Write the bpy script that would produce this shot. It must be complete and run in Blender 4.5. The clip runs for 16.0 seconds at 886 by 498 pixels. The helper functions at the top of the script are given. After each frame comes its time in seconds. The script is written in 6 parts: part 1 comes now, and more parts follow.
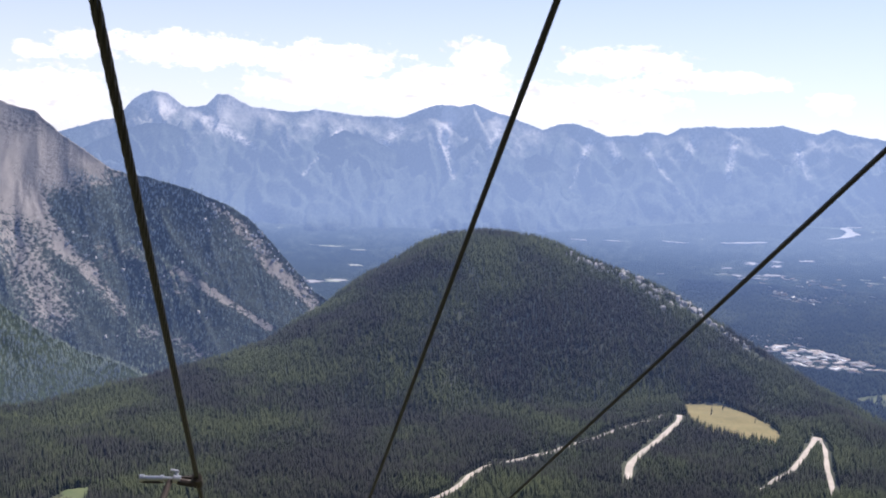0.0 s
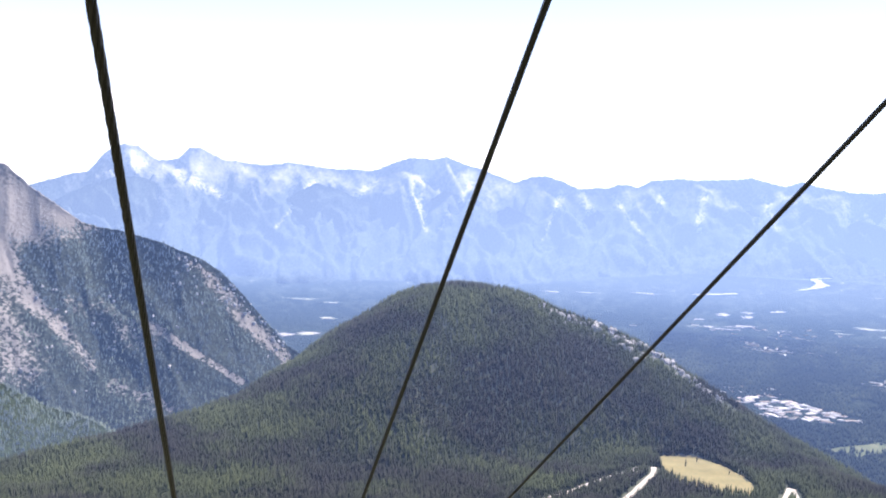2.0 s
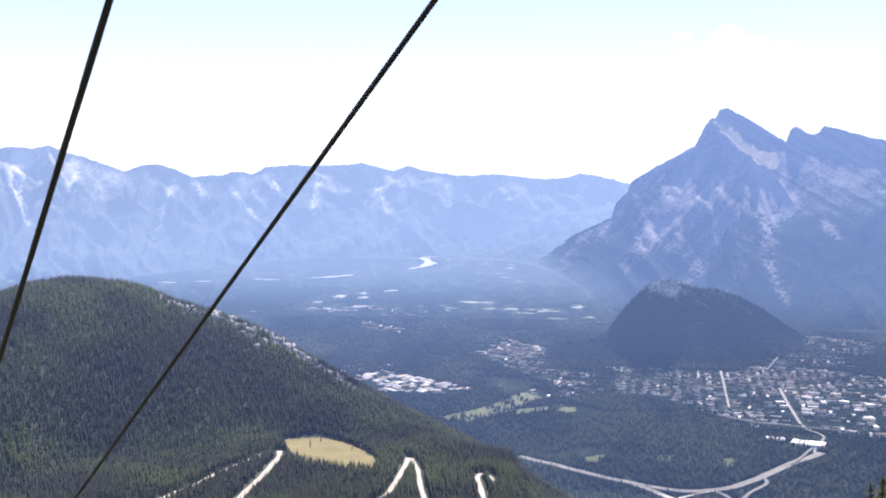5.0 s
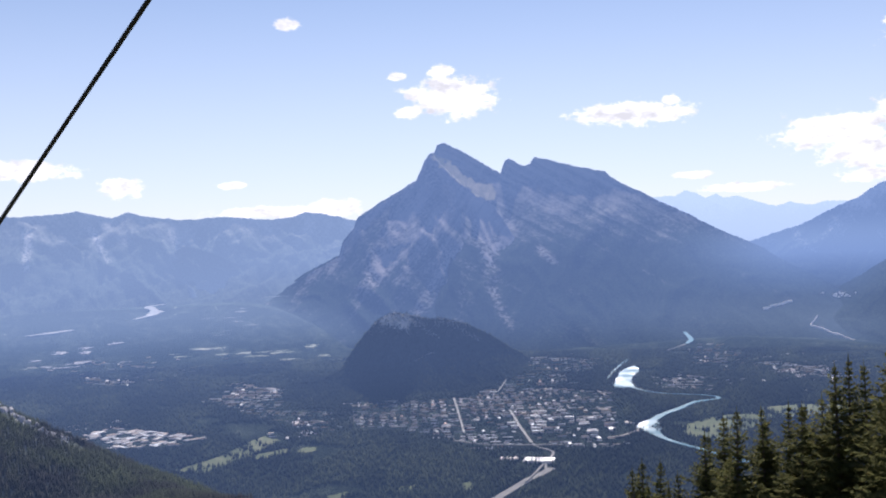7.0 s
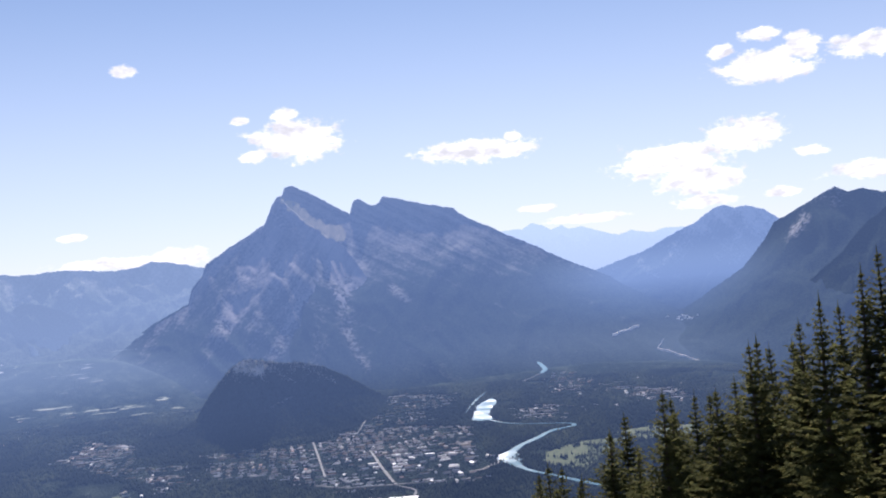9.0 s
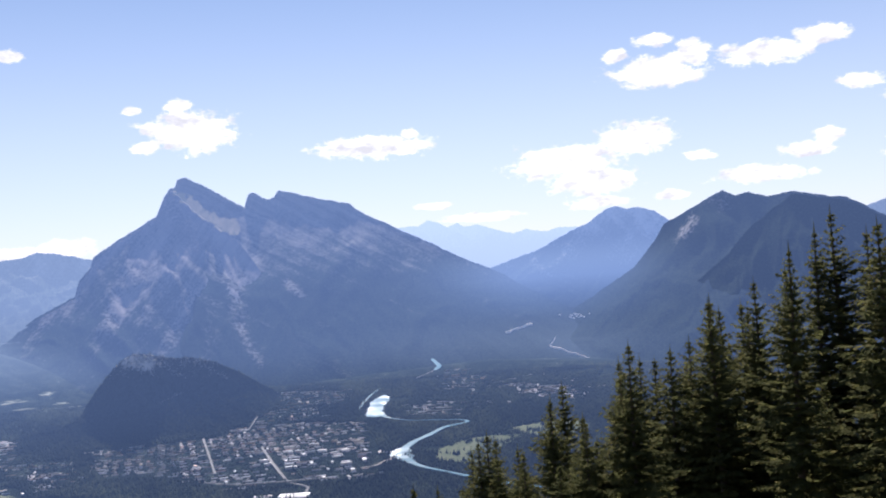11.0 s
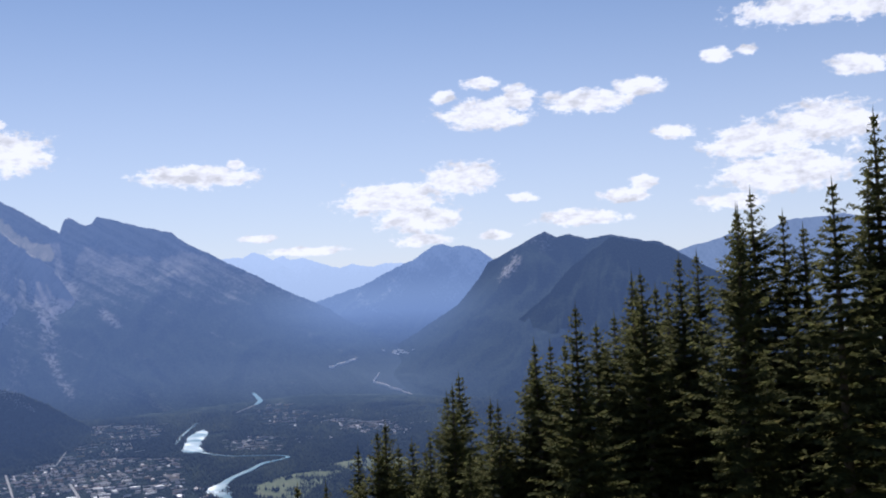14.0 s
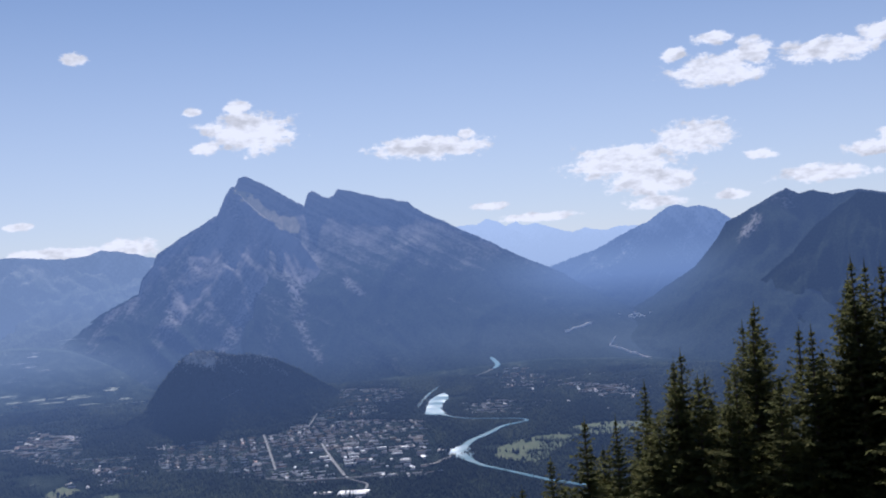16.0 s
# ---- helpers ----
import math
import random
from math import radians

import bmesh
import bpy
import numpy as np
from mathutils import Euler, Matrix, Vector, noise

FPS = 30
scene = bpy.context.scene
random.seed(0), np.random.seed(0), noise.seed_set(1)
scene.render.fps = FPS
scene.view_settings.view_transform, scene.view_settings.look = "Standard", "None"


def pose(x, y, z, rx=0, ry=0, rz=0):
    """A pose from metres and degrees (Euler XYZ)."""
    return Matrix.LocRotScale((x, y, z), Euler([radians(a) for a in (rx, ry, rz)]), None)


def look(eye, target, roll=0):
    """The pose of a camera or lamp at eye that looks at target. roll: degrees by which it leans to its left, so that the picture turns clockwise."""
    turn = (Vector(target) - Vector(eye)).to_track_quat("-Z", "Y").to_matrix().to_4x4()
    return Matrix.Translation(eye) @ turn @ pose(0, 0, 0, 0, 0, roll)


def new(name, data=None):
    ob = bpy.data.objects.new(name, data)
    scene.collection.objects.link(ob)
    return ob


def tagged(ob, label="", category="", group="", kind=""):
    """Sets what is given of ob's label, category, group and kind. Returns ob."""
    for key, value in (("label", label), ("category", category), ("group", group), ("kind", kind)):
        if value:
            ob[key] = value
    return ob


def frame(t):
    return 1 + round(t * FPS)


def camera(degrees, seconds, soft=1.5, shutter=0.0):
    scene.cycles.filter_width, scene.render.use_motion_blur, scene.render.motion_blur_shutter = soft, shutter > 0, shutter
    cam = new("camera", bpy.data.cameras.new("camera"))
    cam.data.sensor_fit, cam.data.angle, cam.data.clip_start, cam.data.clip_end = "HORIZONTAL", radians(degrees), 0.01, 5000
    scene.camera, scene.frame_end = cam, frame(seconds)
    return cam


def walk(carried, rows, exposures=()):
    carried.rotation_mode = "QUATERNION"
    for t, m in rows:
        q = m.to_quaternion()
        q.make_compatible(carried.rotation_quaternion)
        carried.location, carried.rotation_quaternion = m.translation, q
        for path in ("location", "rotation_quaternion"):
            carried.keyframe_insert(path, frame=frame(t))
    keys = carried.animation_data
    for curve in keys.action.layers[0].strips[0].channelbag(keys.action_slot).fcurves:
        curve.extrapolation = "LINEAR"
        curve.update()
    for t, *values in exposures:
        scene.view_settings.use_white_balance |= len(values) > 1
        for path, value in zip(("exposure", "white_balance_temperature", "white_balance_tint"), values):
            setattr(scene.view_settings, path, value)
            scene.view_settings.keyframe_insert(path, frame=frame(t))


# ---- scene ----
# ---- camera: a seat gliding down a chairlift line above a mountain valley ----
cam = camera(43.6, 16.0, soft=2.0)
PATH = [
    (0.0, 0.064, 0.149, 0.215, 0.08, -4.99, 2.66),
    (0.5, 0.061, 0.124, 0.151, 0.06, -6.09, 2.52),
    (1.0, 0.033, 0.105, 0.099, 0.11, -5.84, 2.49),
    (1.5, 0.017, 0.104, 0.073, -0.01, -4.12, 2.32),
    (2.0, 0.024, 0.128, 0.082, -1.20, -2.22, 2.54),
    (2.5, 0.067, 0.165, 0.102, -3.75, -1.20, 2.70),
    (3.0, 0.099, 0.178, 0.087, -6.87, -1.41, 2.77),
    (3.5, 0.173, 0.217, 0.104, -10.46, -3.04, 2.83),
    (4.0, 0.216, 0.245, 0.110, -14.04, -4.40, 2.22),
    (4.5, 0.216, 0.247, 0.085, -17.40, -4.10, 1.66),
    (5.0, 0.180, 0.231, 0.041, -20.83, -2.31, 0.96),
    (7.5, -0.654, 4.007, -2.474, -37.61, -0.16, -2.79),
    (8.0, -0.700, 5.032, -2.993, -39.91, 0.23, -3.59),
    (8.5, -0.745, 6.057, -3.513, -41.53, 0.69, -4.45),
    (9.0, -0.790, 7.081, -4.033, -42.61, 1.22, -4.80),
    (11.5, -1.017, 12.206, -6.631, -49.55, 0.67, -3.49),
    (12.0, -1.062, 13.231, -7.151, -51.11, 0.98, -3.07),
    (12.5, -1.107, 14.256, -7.670, -52.71, 1.26, -2.73),
    (13.0, -1.153, 15.281, -8.190, -54.33, 1.53, -2.50),
    (13.5, -1.198, 16.306, -8.710, -55.91, 1.79, -2.44),
    (14.0, -1.243, 17.330, -9.229, -57.12, 2.00, -2.54),
    (14.5, -1.289, 18.355, -9.749, -56.44, 2.22, -2.66),
    (15.0, -1.334, 19.380, -10.269, -53.64, 2.22, -2.58),
    (15.5, -1.379, 20.405, -10.788, -49.51, 1.74, -3.11),
    (16.0, -1.425, 21.430, -11.308, -45.07, 0.85, -3.82),
]
EXPOSURES = [(t, stops, kelvin, tint) for t, stops, kelvin, tint in (
    (0.0, 0.94, 6250, 20), (0.5, 0.98, 6250, 20), (1.0, 1.45, 6250, 20), (1.5, 1.62, 6300, 20), (2.0, 1.7, 6300, 20), (2.5, 1.15, 6250, 20), (3.0, 0.72, 6250, 20), (3.5, 0.62, 6250, 20), (4.0, 0.73, 6250, 20),
    (4.5, 1.18, 6300, 20), (5.0, 1.42, 6300, 20), (7.5, 0.66, 6100, 19), (9.0, 0.74, 6100, 20), (11.5, 0.78, 6050, 19), (12.5, 0.72, 6000, 19), (14.0, 0.44, 5850, 17), (15.0, 0.48, 5850, 17), (16.0, 0.28, 5700, 17))]
walk(cam, [(t, pose(x, y, z, 90 + p, 0, w) @ pose(0, 0, 0, 0, 0, r)) for t, x, y, z, w, p, r in PATH], EXPOSURES)

# ---- sky, sun ----
SUN_AZ, SUN_EL = 40.0, 52.0      # degrees clockwise from +y, and above the horizon
sun_dir = Vector((math.sin(radians(SUN_AZ)) * math.cos(radians(SUN_EL)),
                  math.cos(radians(SUN_AZ)) * math.cos(radians(SUN_EL)), math.sin(radians(SUN_EL))))
sun_data = bpy.data.lights.new("sun", "SUN")
sun_data.energy, sun_data.angle, sun_data.color = 5.0, radians(0.53), (1.0, 0.95, 0.86)
sun = new("sun", sun_data)
sun.matrix_world = look(sun_dir * 900, (0, 0, 0))

# fair-weather cumulus: bearing, height above the horizon, half width, half height, all in degrees
CLOUDS_EAST = [(-20.6, 4.0, 0.9, 0.4), (-18.3, 4.5, 1.5, 0.6), (-13, 4.5, 4.0, 0.8), (-6.5, 4.4, 3.6, 0.8), (1.3, 4.9, 1.4, 0.9),
               (8.8, 4.9, 3.2, 0.7), (-20, 1.9, 3.0, 1.3), (-5.5, 2.9, 5.0, 0.7), (0, 3.5, 3.0, 0.9), (12.5, 4.1, 3.6, 0.5),
               (7, 2.8, 4.2, 1.0), (14.8, 4.2, 1.5, 0.4), (18.8, 3.2, 1.0, 0.5), (24.2, 3.2, 0.7, 0.2), (2, 2.4, 6.0, 0.6)]
CLOUDS_MIDDLE = [(27.2, 11.2, 0.6, 0.3), (32.7, 8.5, 0.45, 0.2), (35.6, 7.4, 2.2, 0.95), (35, 8.7, 0.7, 0.3), (33.4, 6.7, 0.7, 0.3),
                 (44.7, 6.1, 2.8, 0.6), (46.7, 6.7, 0.5, 0.3), (54.6, 4.7, 2.6, 0.9), (56, 3.6, 2.2, 0.7), (58.3, 5.6, 1.8, 0.8),
                 (24, 3.2, 0.7, 0.15), (26, 1.8, 3.0, 0.3), (29.2, 1.9, 1.3, 0.5), (47.7, 2.9, 0.9, 0.2), (50, 2.2, 2.0, 0.25)]
CLOUDS_SOUTH = [(59.4, 10.4, 0.9, 0.35), (57.4, 9.8, 0.6, 0.3), (59.5, 8.8, 2.2, 0.75), (61.3, 9.5, 0.9, 0.7), (65, 9.2, 2.3, 0.55),
                (67.5, 9.8, 1.2, 0.5), (61.4, 4.5, 0.7, 0.25), (59.9, 2.6, 0.9, 0.25), (56.1, 2.5, 1.4, 0.3), (64.2, 3.3, 2.2, 0.4),
                (66.5, 4.3, 1.2, 0.4), (67.5, 4.9, 0.7, 0.4), (73.3, 6.6, 2.4, 0.9), (74.5, 5.0, 3.2, 1.0), (71.5, 11.0, 0.8, 0.35),
                (73, 11.1, 0.5, 0.25), (69.2, 7.4, 1.0, 0.35), (71.8, 3.7, 1.6, 0.4), (75.5, 12.8, 3.0, 0.7), (79, 12.8, 3.0, 0.8),
                (78.2, 9.9, 1.4, 0.5), (76.5, 7.2, 2.4, 1.1)]


def wire(tree, a, b):
    tree.links.new(a, b)


def node(tree, kind, **values):
    made = tree.nodes.new(kind)
    for key, value in values.items():
        setattr(made, key, value)
    return made


def maths(tree, op, a, b=None, c=None, clamp=False):
    made = node(tree, "ShaderNodeMath", operation=op, use_clamp=clamp)
    for slot, value in zip(made.inputs, (a, b, c)):
        if value is None:
            continue
        if isinstance(value, (int, float)):
            slot.default_value = value
        else:
            wire(tree, value, slot)
    return made.outputs[0]


def build_world():
    world = bpy.data.worlds.new("sky")
    scene.world = world
    world.use_nodes = True
    tree = world.node_tree
    tree.nodes.clear()
    sky = node(tree, "ShaderNodeTexSky", sky_type="NISHITA", sun_disc=False)
    sky.sun_elevation, sky.sun_rotation = radians(SUN_EL), radians(SUN_AZ)
    sky.altitude, sky.air_density, sky.dust_density, sky.ozone_density = 2100, 1.0, 0.9, 1.1
    coord = node(tree, "ShaderNodeTexCoord")
    split = node(tree, "ShaderNodeSeparateXYZ")
    wire(tree, coord.outputs["Generated"], split.inputs[0])
    x, y, z = split.outputs
    bearing = maths(tree, "MULTIPLY", maths(tree, "ARCTAN2", x, y), 180 / math.pi)
    height = maths(tree, "MULTIPLY", maths(tree, "ARCSINE", z), 180 / math.pi)
    place = node(tree, "ShaderNodeCombineXYZ")
    wire(tree, bearing, place.inputs[0]), wire(tree, height, place.inputs[1])
    nearest = None
    for a, e, w, h in CLOUDS_EAST + CLOUDS_MIDDLE + CLOUDS_SOUTH:
        away = node(tree, "ShaderNodeVectorMath", operation="SUBTRACT")
        wire(tree, place.outputs[0], away.inputs[0])
        away.inputs[1].default_value = (a, e, 0)
        scaled = node(tree, "ShaderNodeVectorMath", operation="MULTIPLY")
        wire(tree, away.outputs[0], scaled.inputs[0])
        scaled.inputs[1].default_value = (1 / w, 1 / h, 0)
        length = node(tree, "ShaderNodeVectorMath", operation="LENGTH")
        wire(tree, scaled.outputs[0], length.inputs[0])
        near = length.outputs["Value"]
        nearest = near if nearest is None else maths(tree, "MINIMUM", nearest, near)
    def puff(scale_x, scale_y, lift, detail):
        shifted = node(tree, "ShaderNodeVectorMath", operation="MULTIPLY_ADD")
        wire(tree, place.outputs[0], shifted.inputs[0])
        shifted.inputs[1].default_value, shifted.inputs[2].default_value = (scale_x, scale_y, 0), (0, lift * scale_y, 0)
        made = node(tree, "ShaderNodeTexNoise")
        wire(tree, shifted.outputs[0], made.inputs["Vector"])
        made.inputs["Scale"].default_value, made.inputs["Detail"].default_value, made.inputs["Roughness"].default_value = 1.0, detail, 0.62
        return made.outputs[0]
    broad, curls = puff(0.75, 1.5, 0.0, 8), puff(2.6, 3.6, 3.0, 6)
    ragged = maths(tree, "ADD", nearest, maths(tree, "MULTIPLY", maths(tree, "SUBTRACT", broad, 0.5), 2.1))
    ragged = maths(tree, "ADD", ragged, maths(tree, "MULTIPLY", maths(tree, "SUBTRACT", curls, 0.5), 1.0))
    cover = node(tree, "ShaderNodeMapRange", interpolation_type="SMOOTHSTEP")
    wire(tree, ragged, cover.inputs["Value"])
    for slot, value in zip(("From Min", "From Max", "To Min", "To Max"), (1.22, 0.78, 0.0, 0.97)):
        cover.inputs[slot].default_value = value
    # thin milky veil low over the horizon
    veil = node(tree, "ShaderNodeMapRange", interpolation_type="SMOOTHSTEP")
    wire(tree, height, veil.inputs["Value"])
    for slot, value in zip(("From Min", "From Max", "To Min", "To Max"), (20.0, -2.0, 0.0, 0.60)):
        veil.inputs[slot].default_value = value
    hazy = node(tree, "ShaderNodeMix", data_type="RGBA")
    wire(tree, veil.outputs[0], hazy.inputs["Factor"])
    clear = node(tree, "ShaderNodeMix", data_type="RGBA", blend_type="MULTIPLY")
    clear.inputs["Factor"].default_value = 1.0
    wire(tree, sky.outputs[0], clear.inputs["A"])
    clear.inputs["B"].default_value = (1.02, 1.047, 1.05, 1)
    wire(tree, clear.outputs["Result"], hazy.inputs["A"])
    hazy.inputs["B"].default_value = (8.9, 9.2, 10.3, 1)
    # sunlit tops, greyer undersides of the thick parts
    under = maths(tree, "SUBTRACT", puff(0.75, 1.5, 0.35, 3), puff(0.75, 1.5, -0.35, 3))
    shade = node(tree, "ShaderNodeMapRange")
    wire(tree, maths(tree, "ADD", under, maths(tree, "MULTIPLY", maths(tree, "SUBTRACT", curls, 0.5), 0.25)), shade.inputs["Value"])
    for slot, value in zip(("From Min", "From Max", "To Min", "To Max"), (-0.26, 0.06, 8.0, 12.0)):
        shade.inputs[slot].default_value = value
    white = node(tree, "ShaderNodeCombineColor")
    for slot in white.inputs:
        wire(tree, shade.outputs[0], slot)
    mixed = node(tree, "ShaderNodeMix", data_type="RGBA")
    wire(tree, cover.outputs[0], mixed.inputs["Factor"])
    wire(tree, hazy.outputs["Result"], mixed.inputs["A"]), wire(tree, white.outputs[0], mixed.inputs["B"])
    back = node(tree, "ShaderNodeBackground")
    wire(tree, mixed.outputs["Result"], back.inputs["Color"])
    back.inputs["Strength"].default_value = 0.06
    out = node(tree, "ShaderNodeOutputWorld")
    wire(tree, back.outputs[0], out.inputs["Surface"])


build_world()


# ---- materials ----
def ramp(tree, factor, stops):
    made = node(tree, "ShaderNodeValToRGB")
    wire(tree, factor, made.inputs[0])
    while len(made.color_ramp.elements) < len(stops):
        made.color_ramp.elements.new(0.5)
    for element, (place, colour) in zip(made.color_ramp.elements, stops):
        element.position, element.color = place, (*colour, 1)
    return made.outputs[0]


def noise_of(tree, vector, scale, detail=6, rough=0.6, distort=0.0):
    made = node(tree, "ShaderNodeTexNoise")
    wire(tree, vector, made.inputs["Vector"])
    made.inputs["Scale"].default_value, made.inputs["Detail"].default_value = scale, detail
    made.inputs["Roughness"].default_value, made.inputs["Distortion"].default_value = rough, distort
    return made.outputs[0]


def mix_colour(tree, factor, a, b):
    made = node(tree, "ShaderNodeMix", data_type="RGBA")
    for slot, value in (("Factor", factor), ("A", a), ("B", b)):
        if isinstance(value, tuple):
            made.inputs[slot].default_value = (*value, 1)
        elif isinstance(value, (int, float)):
            made.inputs[slot].default_value = value
        else:
            wire(tree, value, made.inputs[slot])
    return made.outputs["Result"]


def new_material(name, rough=0.8, metal=0.0, specular=0.3):
    made = bpy.data.materials.new(name)
    made.use_nodes = True
    tree = made.node_tree
    shader = tree.nodes["Principled BSDF"]
    shader.inputs["Roughness"].default_value = rough
    shader.inputs["Metallic"].default_value = metal
    shader.inputs["Specular IOR Level"].default_value = specular
    coord = node(tree, "ShaderNodeTexCoord")
    return made, tree, shader, coord.outputs["Object"]


def add_bump(tree, shader, height, distance, strength=0.6):
    bump = node(tree, "ShaderNodeBump")
    bump.inputs["Distance"].default_value, bump.inputs["Strength"].default_value = distance, strength
    wire(tree, height, bump.inputs["Height"])
    wire(tree, bump.outputs[0], shader.inputs["Normal"])


# blue of the distance haze, which far surfaces emit in place of real scattering
HAZE_BLUE = (0.275, 0.44, 0.85)
PALE_HAZE = (0.40, 0.57, 0.92)
HAZE_DEPTH = ((0.0, 0.0), (0.12, 0.0), (0.24, 0.012), (0.30, 0.021), (0.40, 0.040), (0.48, 0.064), (0.53, 0.064), (0.58, 0.064), (0.62, 0.073), (0.67, 0.097), (0.71, 0.126), (0.745, 0.170), (0.765, 0.210), (0.78, 0.240), (0.795, 0.262), (1.0, 0.29))


def painted_haze(tree):
    """The haze before a far surface, painted as emission: more of it the farther the surface lies out in the valley."""
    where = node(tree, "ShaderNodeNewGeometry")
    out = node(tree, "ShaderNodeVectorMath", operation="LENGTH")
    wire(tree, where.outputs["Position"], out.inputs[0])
    haze_glow = ramp(tree, maths(tree, "DIVIDE", out.outputs["Value"], 5000.0),
               [(p, tuple(v * (a + (b - a) * min(1, max(0, v - 0.17) / 0.11)) for a, b in zip(HAZE_BLUE, PALE_HAZE))) for p, v in HAZE_DEPTH])
    # the painted haze is scaled up at low bearings and down at high ones
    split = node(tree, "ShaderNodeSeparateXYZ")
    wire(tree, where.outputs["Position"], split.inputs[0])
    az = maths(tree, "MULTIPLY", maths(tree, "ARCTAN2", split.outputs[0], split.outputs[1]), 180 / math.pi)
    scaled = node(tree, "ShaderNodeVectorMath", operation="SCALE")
    wire(tree, haze_glow, scaled.inputs[0]), wire(tree, range_of(tree, az, 14.0, 46.0, 1.2, 0.86), scaled.inputs["Scale"])
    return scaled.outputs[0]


def add_haze_glow(tree, shader, share=1.0):
    # the surface emits the haze colour, as painted distance
    wire(tree, painted_haze(tree), shader.inputs["Emission Color"])
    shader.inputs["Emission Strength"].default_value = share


def speckled(name, stops, fine, coarse, rough=0.85, bump=0.0, metal=0.0, specular=0.25, haze_glow=0.0):
    """A surface whose colour varies at two scales, with a fine relief."""
    made, tree, shader, place = new_material(name, rough, metal, specular)
    a, b = noise_of(tree, place, fine), noise_of(tree, place, coarse, 4)
    both = maths(tree, "ADD", maths(tree, "MULTIPLY", a, 0.55), maths(tree, "MULTIPLY", b, 0.45))
    wire(tree, ramp(tree, both, stops), shader.inputs["Base Color"])
    if bump:
        add_bump(tree, shader, a, bump)
    # distance haze painted on as a faint glow
    if haze_glow:
        add_haze_glow(tree, shader, haze_glow)
    return made


def islands(name, stops, rough=0.8, patch=0.0, thin=0.0, haze_glow=0.0):
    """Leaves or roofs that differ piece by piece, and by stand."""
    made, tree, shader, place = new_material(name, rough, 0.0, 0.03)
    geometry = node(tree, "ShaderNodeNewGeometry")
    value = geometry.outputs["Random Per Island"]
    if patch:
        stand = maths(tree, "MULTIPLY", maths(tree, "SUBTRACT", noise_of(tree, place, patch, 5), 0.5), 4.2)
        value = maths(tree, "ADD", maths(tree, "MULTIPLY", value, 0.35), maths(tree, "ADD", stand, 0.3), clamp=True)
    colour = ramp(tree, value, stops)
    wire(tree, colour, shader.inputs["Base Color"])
    # leaves and roofs glow faintly to imitate haze
    if haze_glow:
        add_haze_glow(tree, shader, haze_glow)
    if thin:
        lit = node(tree, "ShaderNodeBsdfTranslucent")
        wire(tree, colour, lit.inputs["Color"])
        both = node(tree, "ShaderNodeMixShader")
        both.inputs[0].default_value = thin
        wire(tree, shader.outputs[0], both.inputs[1]), wire(tree, lit.outputs[0], both.inputs[2])
        wire(tree, both.outputs[0], tree.nodes["Material Output"].inputs["Surface"])
    return made


# haze colours painted on the side valley's slopes, from its floor up to its head
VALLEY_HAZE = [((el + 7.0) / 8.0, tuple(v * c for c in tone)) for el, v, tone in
               ((-5.5, 0.125, HAZE_BLUE), (-4.3, 0.16, HAZE_BLUE), (-3.3, 0.215, HAZE_BLUE), (-2.2, 0.31, (0.29, 0.46, 0.86)), (-1.2, 0.42, (0.33, 0.50, 0.88)), (0.0, 0.44, (0.36, 0.53, 0.88)))]


def range_of(tree, value, a, b, lo, hi, soft=True):
    made = node(tree, "ShaderNodeMapRange", interpolation_type="SMOOTHSTEP" if soft else "LINEAR")
    wire(tree, value, made.inputs["Value"])
    for slot, v in zip(("From Min", "From Max", "To Min", "To Max"), (a, b, lo, hi)):
        made.inputs[slot].default_value = v
    return made.outputs[0]


def near_band(tree, az, el, band):
    """1 along a line across a flank (bearing and height of both ends, half width), fading to 0 beside it."""
    a0, e0, a1, e1, wide = band
    length = math.hypot(a1 - a0, e1 - e0)
    ua, ue = (a1 - a0) / length, (e1 - e0) / length
    da, de = maths(tree, "SUBTRACT", az, a0), maths(tree, "SUBTRACT", el, e0)
    s = maths(tree, "ADD", maths(tree, "MULTIPLY", da, ua), maths(tree, "MULTIPLY", de, ue))
    past = maths(tree, "MAXIMUM", maths(tree, "SUBTRACT", s, length), maths(tree, "MAXIMUM", maths(tree, "MULTIPLY", s, -1.0), 0.0))
    t = maths(tree, "SUBTRACT", maths(tree, "MULTIPLY", da, ue), maths(tree, "MULTIPLY", de, ua))
    d2 = maths(tree, "ADD", maths(tree, "MULTIPLY", t, t), maths(tree, "MULTIPLY", past, past))
    return maths(tree, "POWER", math.e, maths(tree, "DIVIDE", d2, -wide * wide))


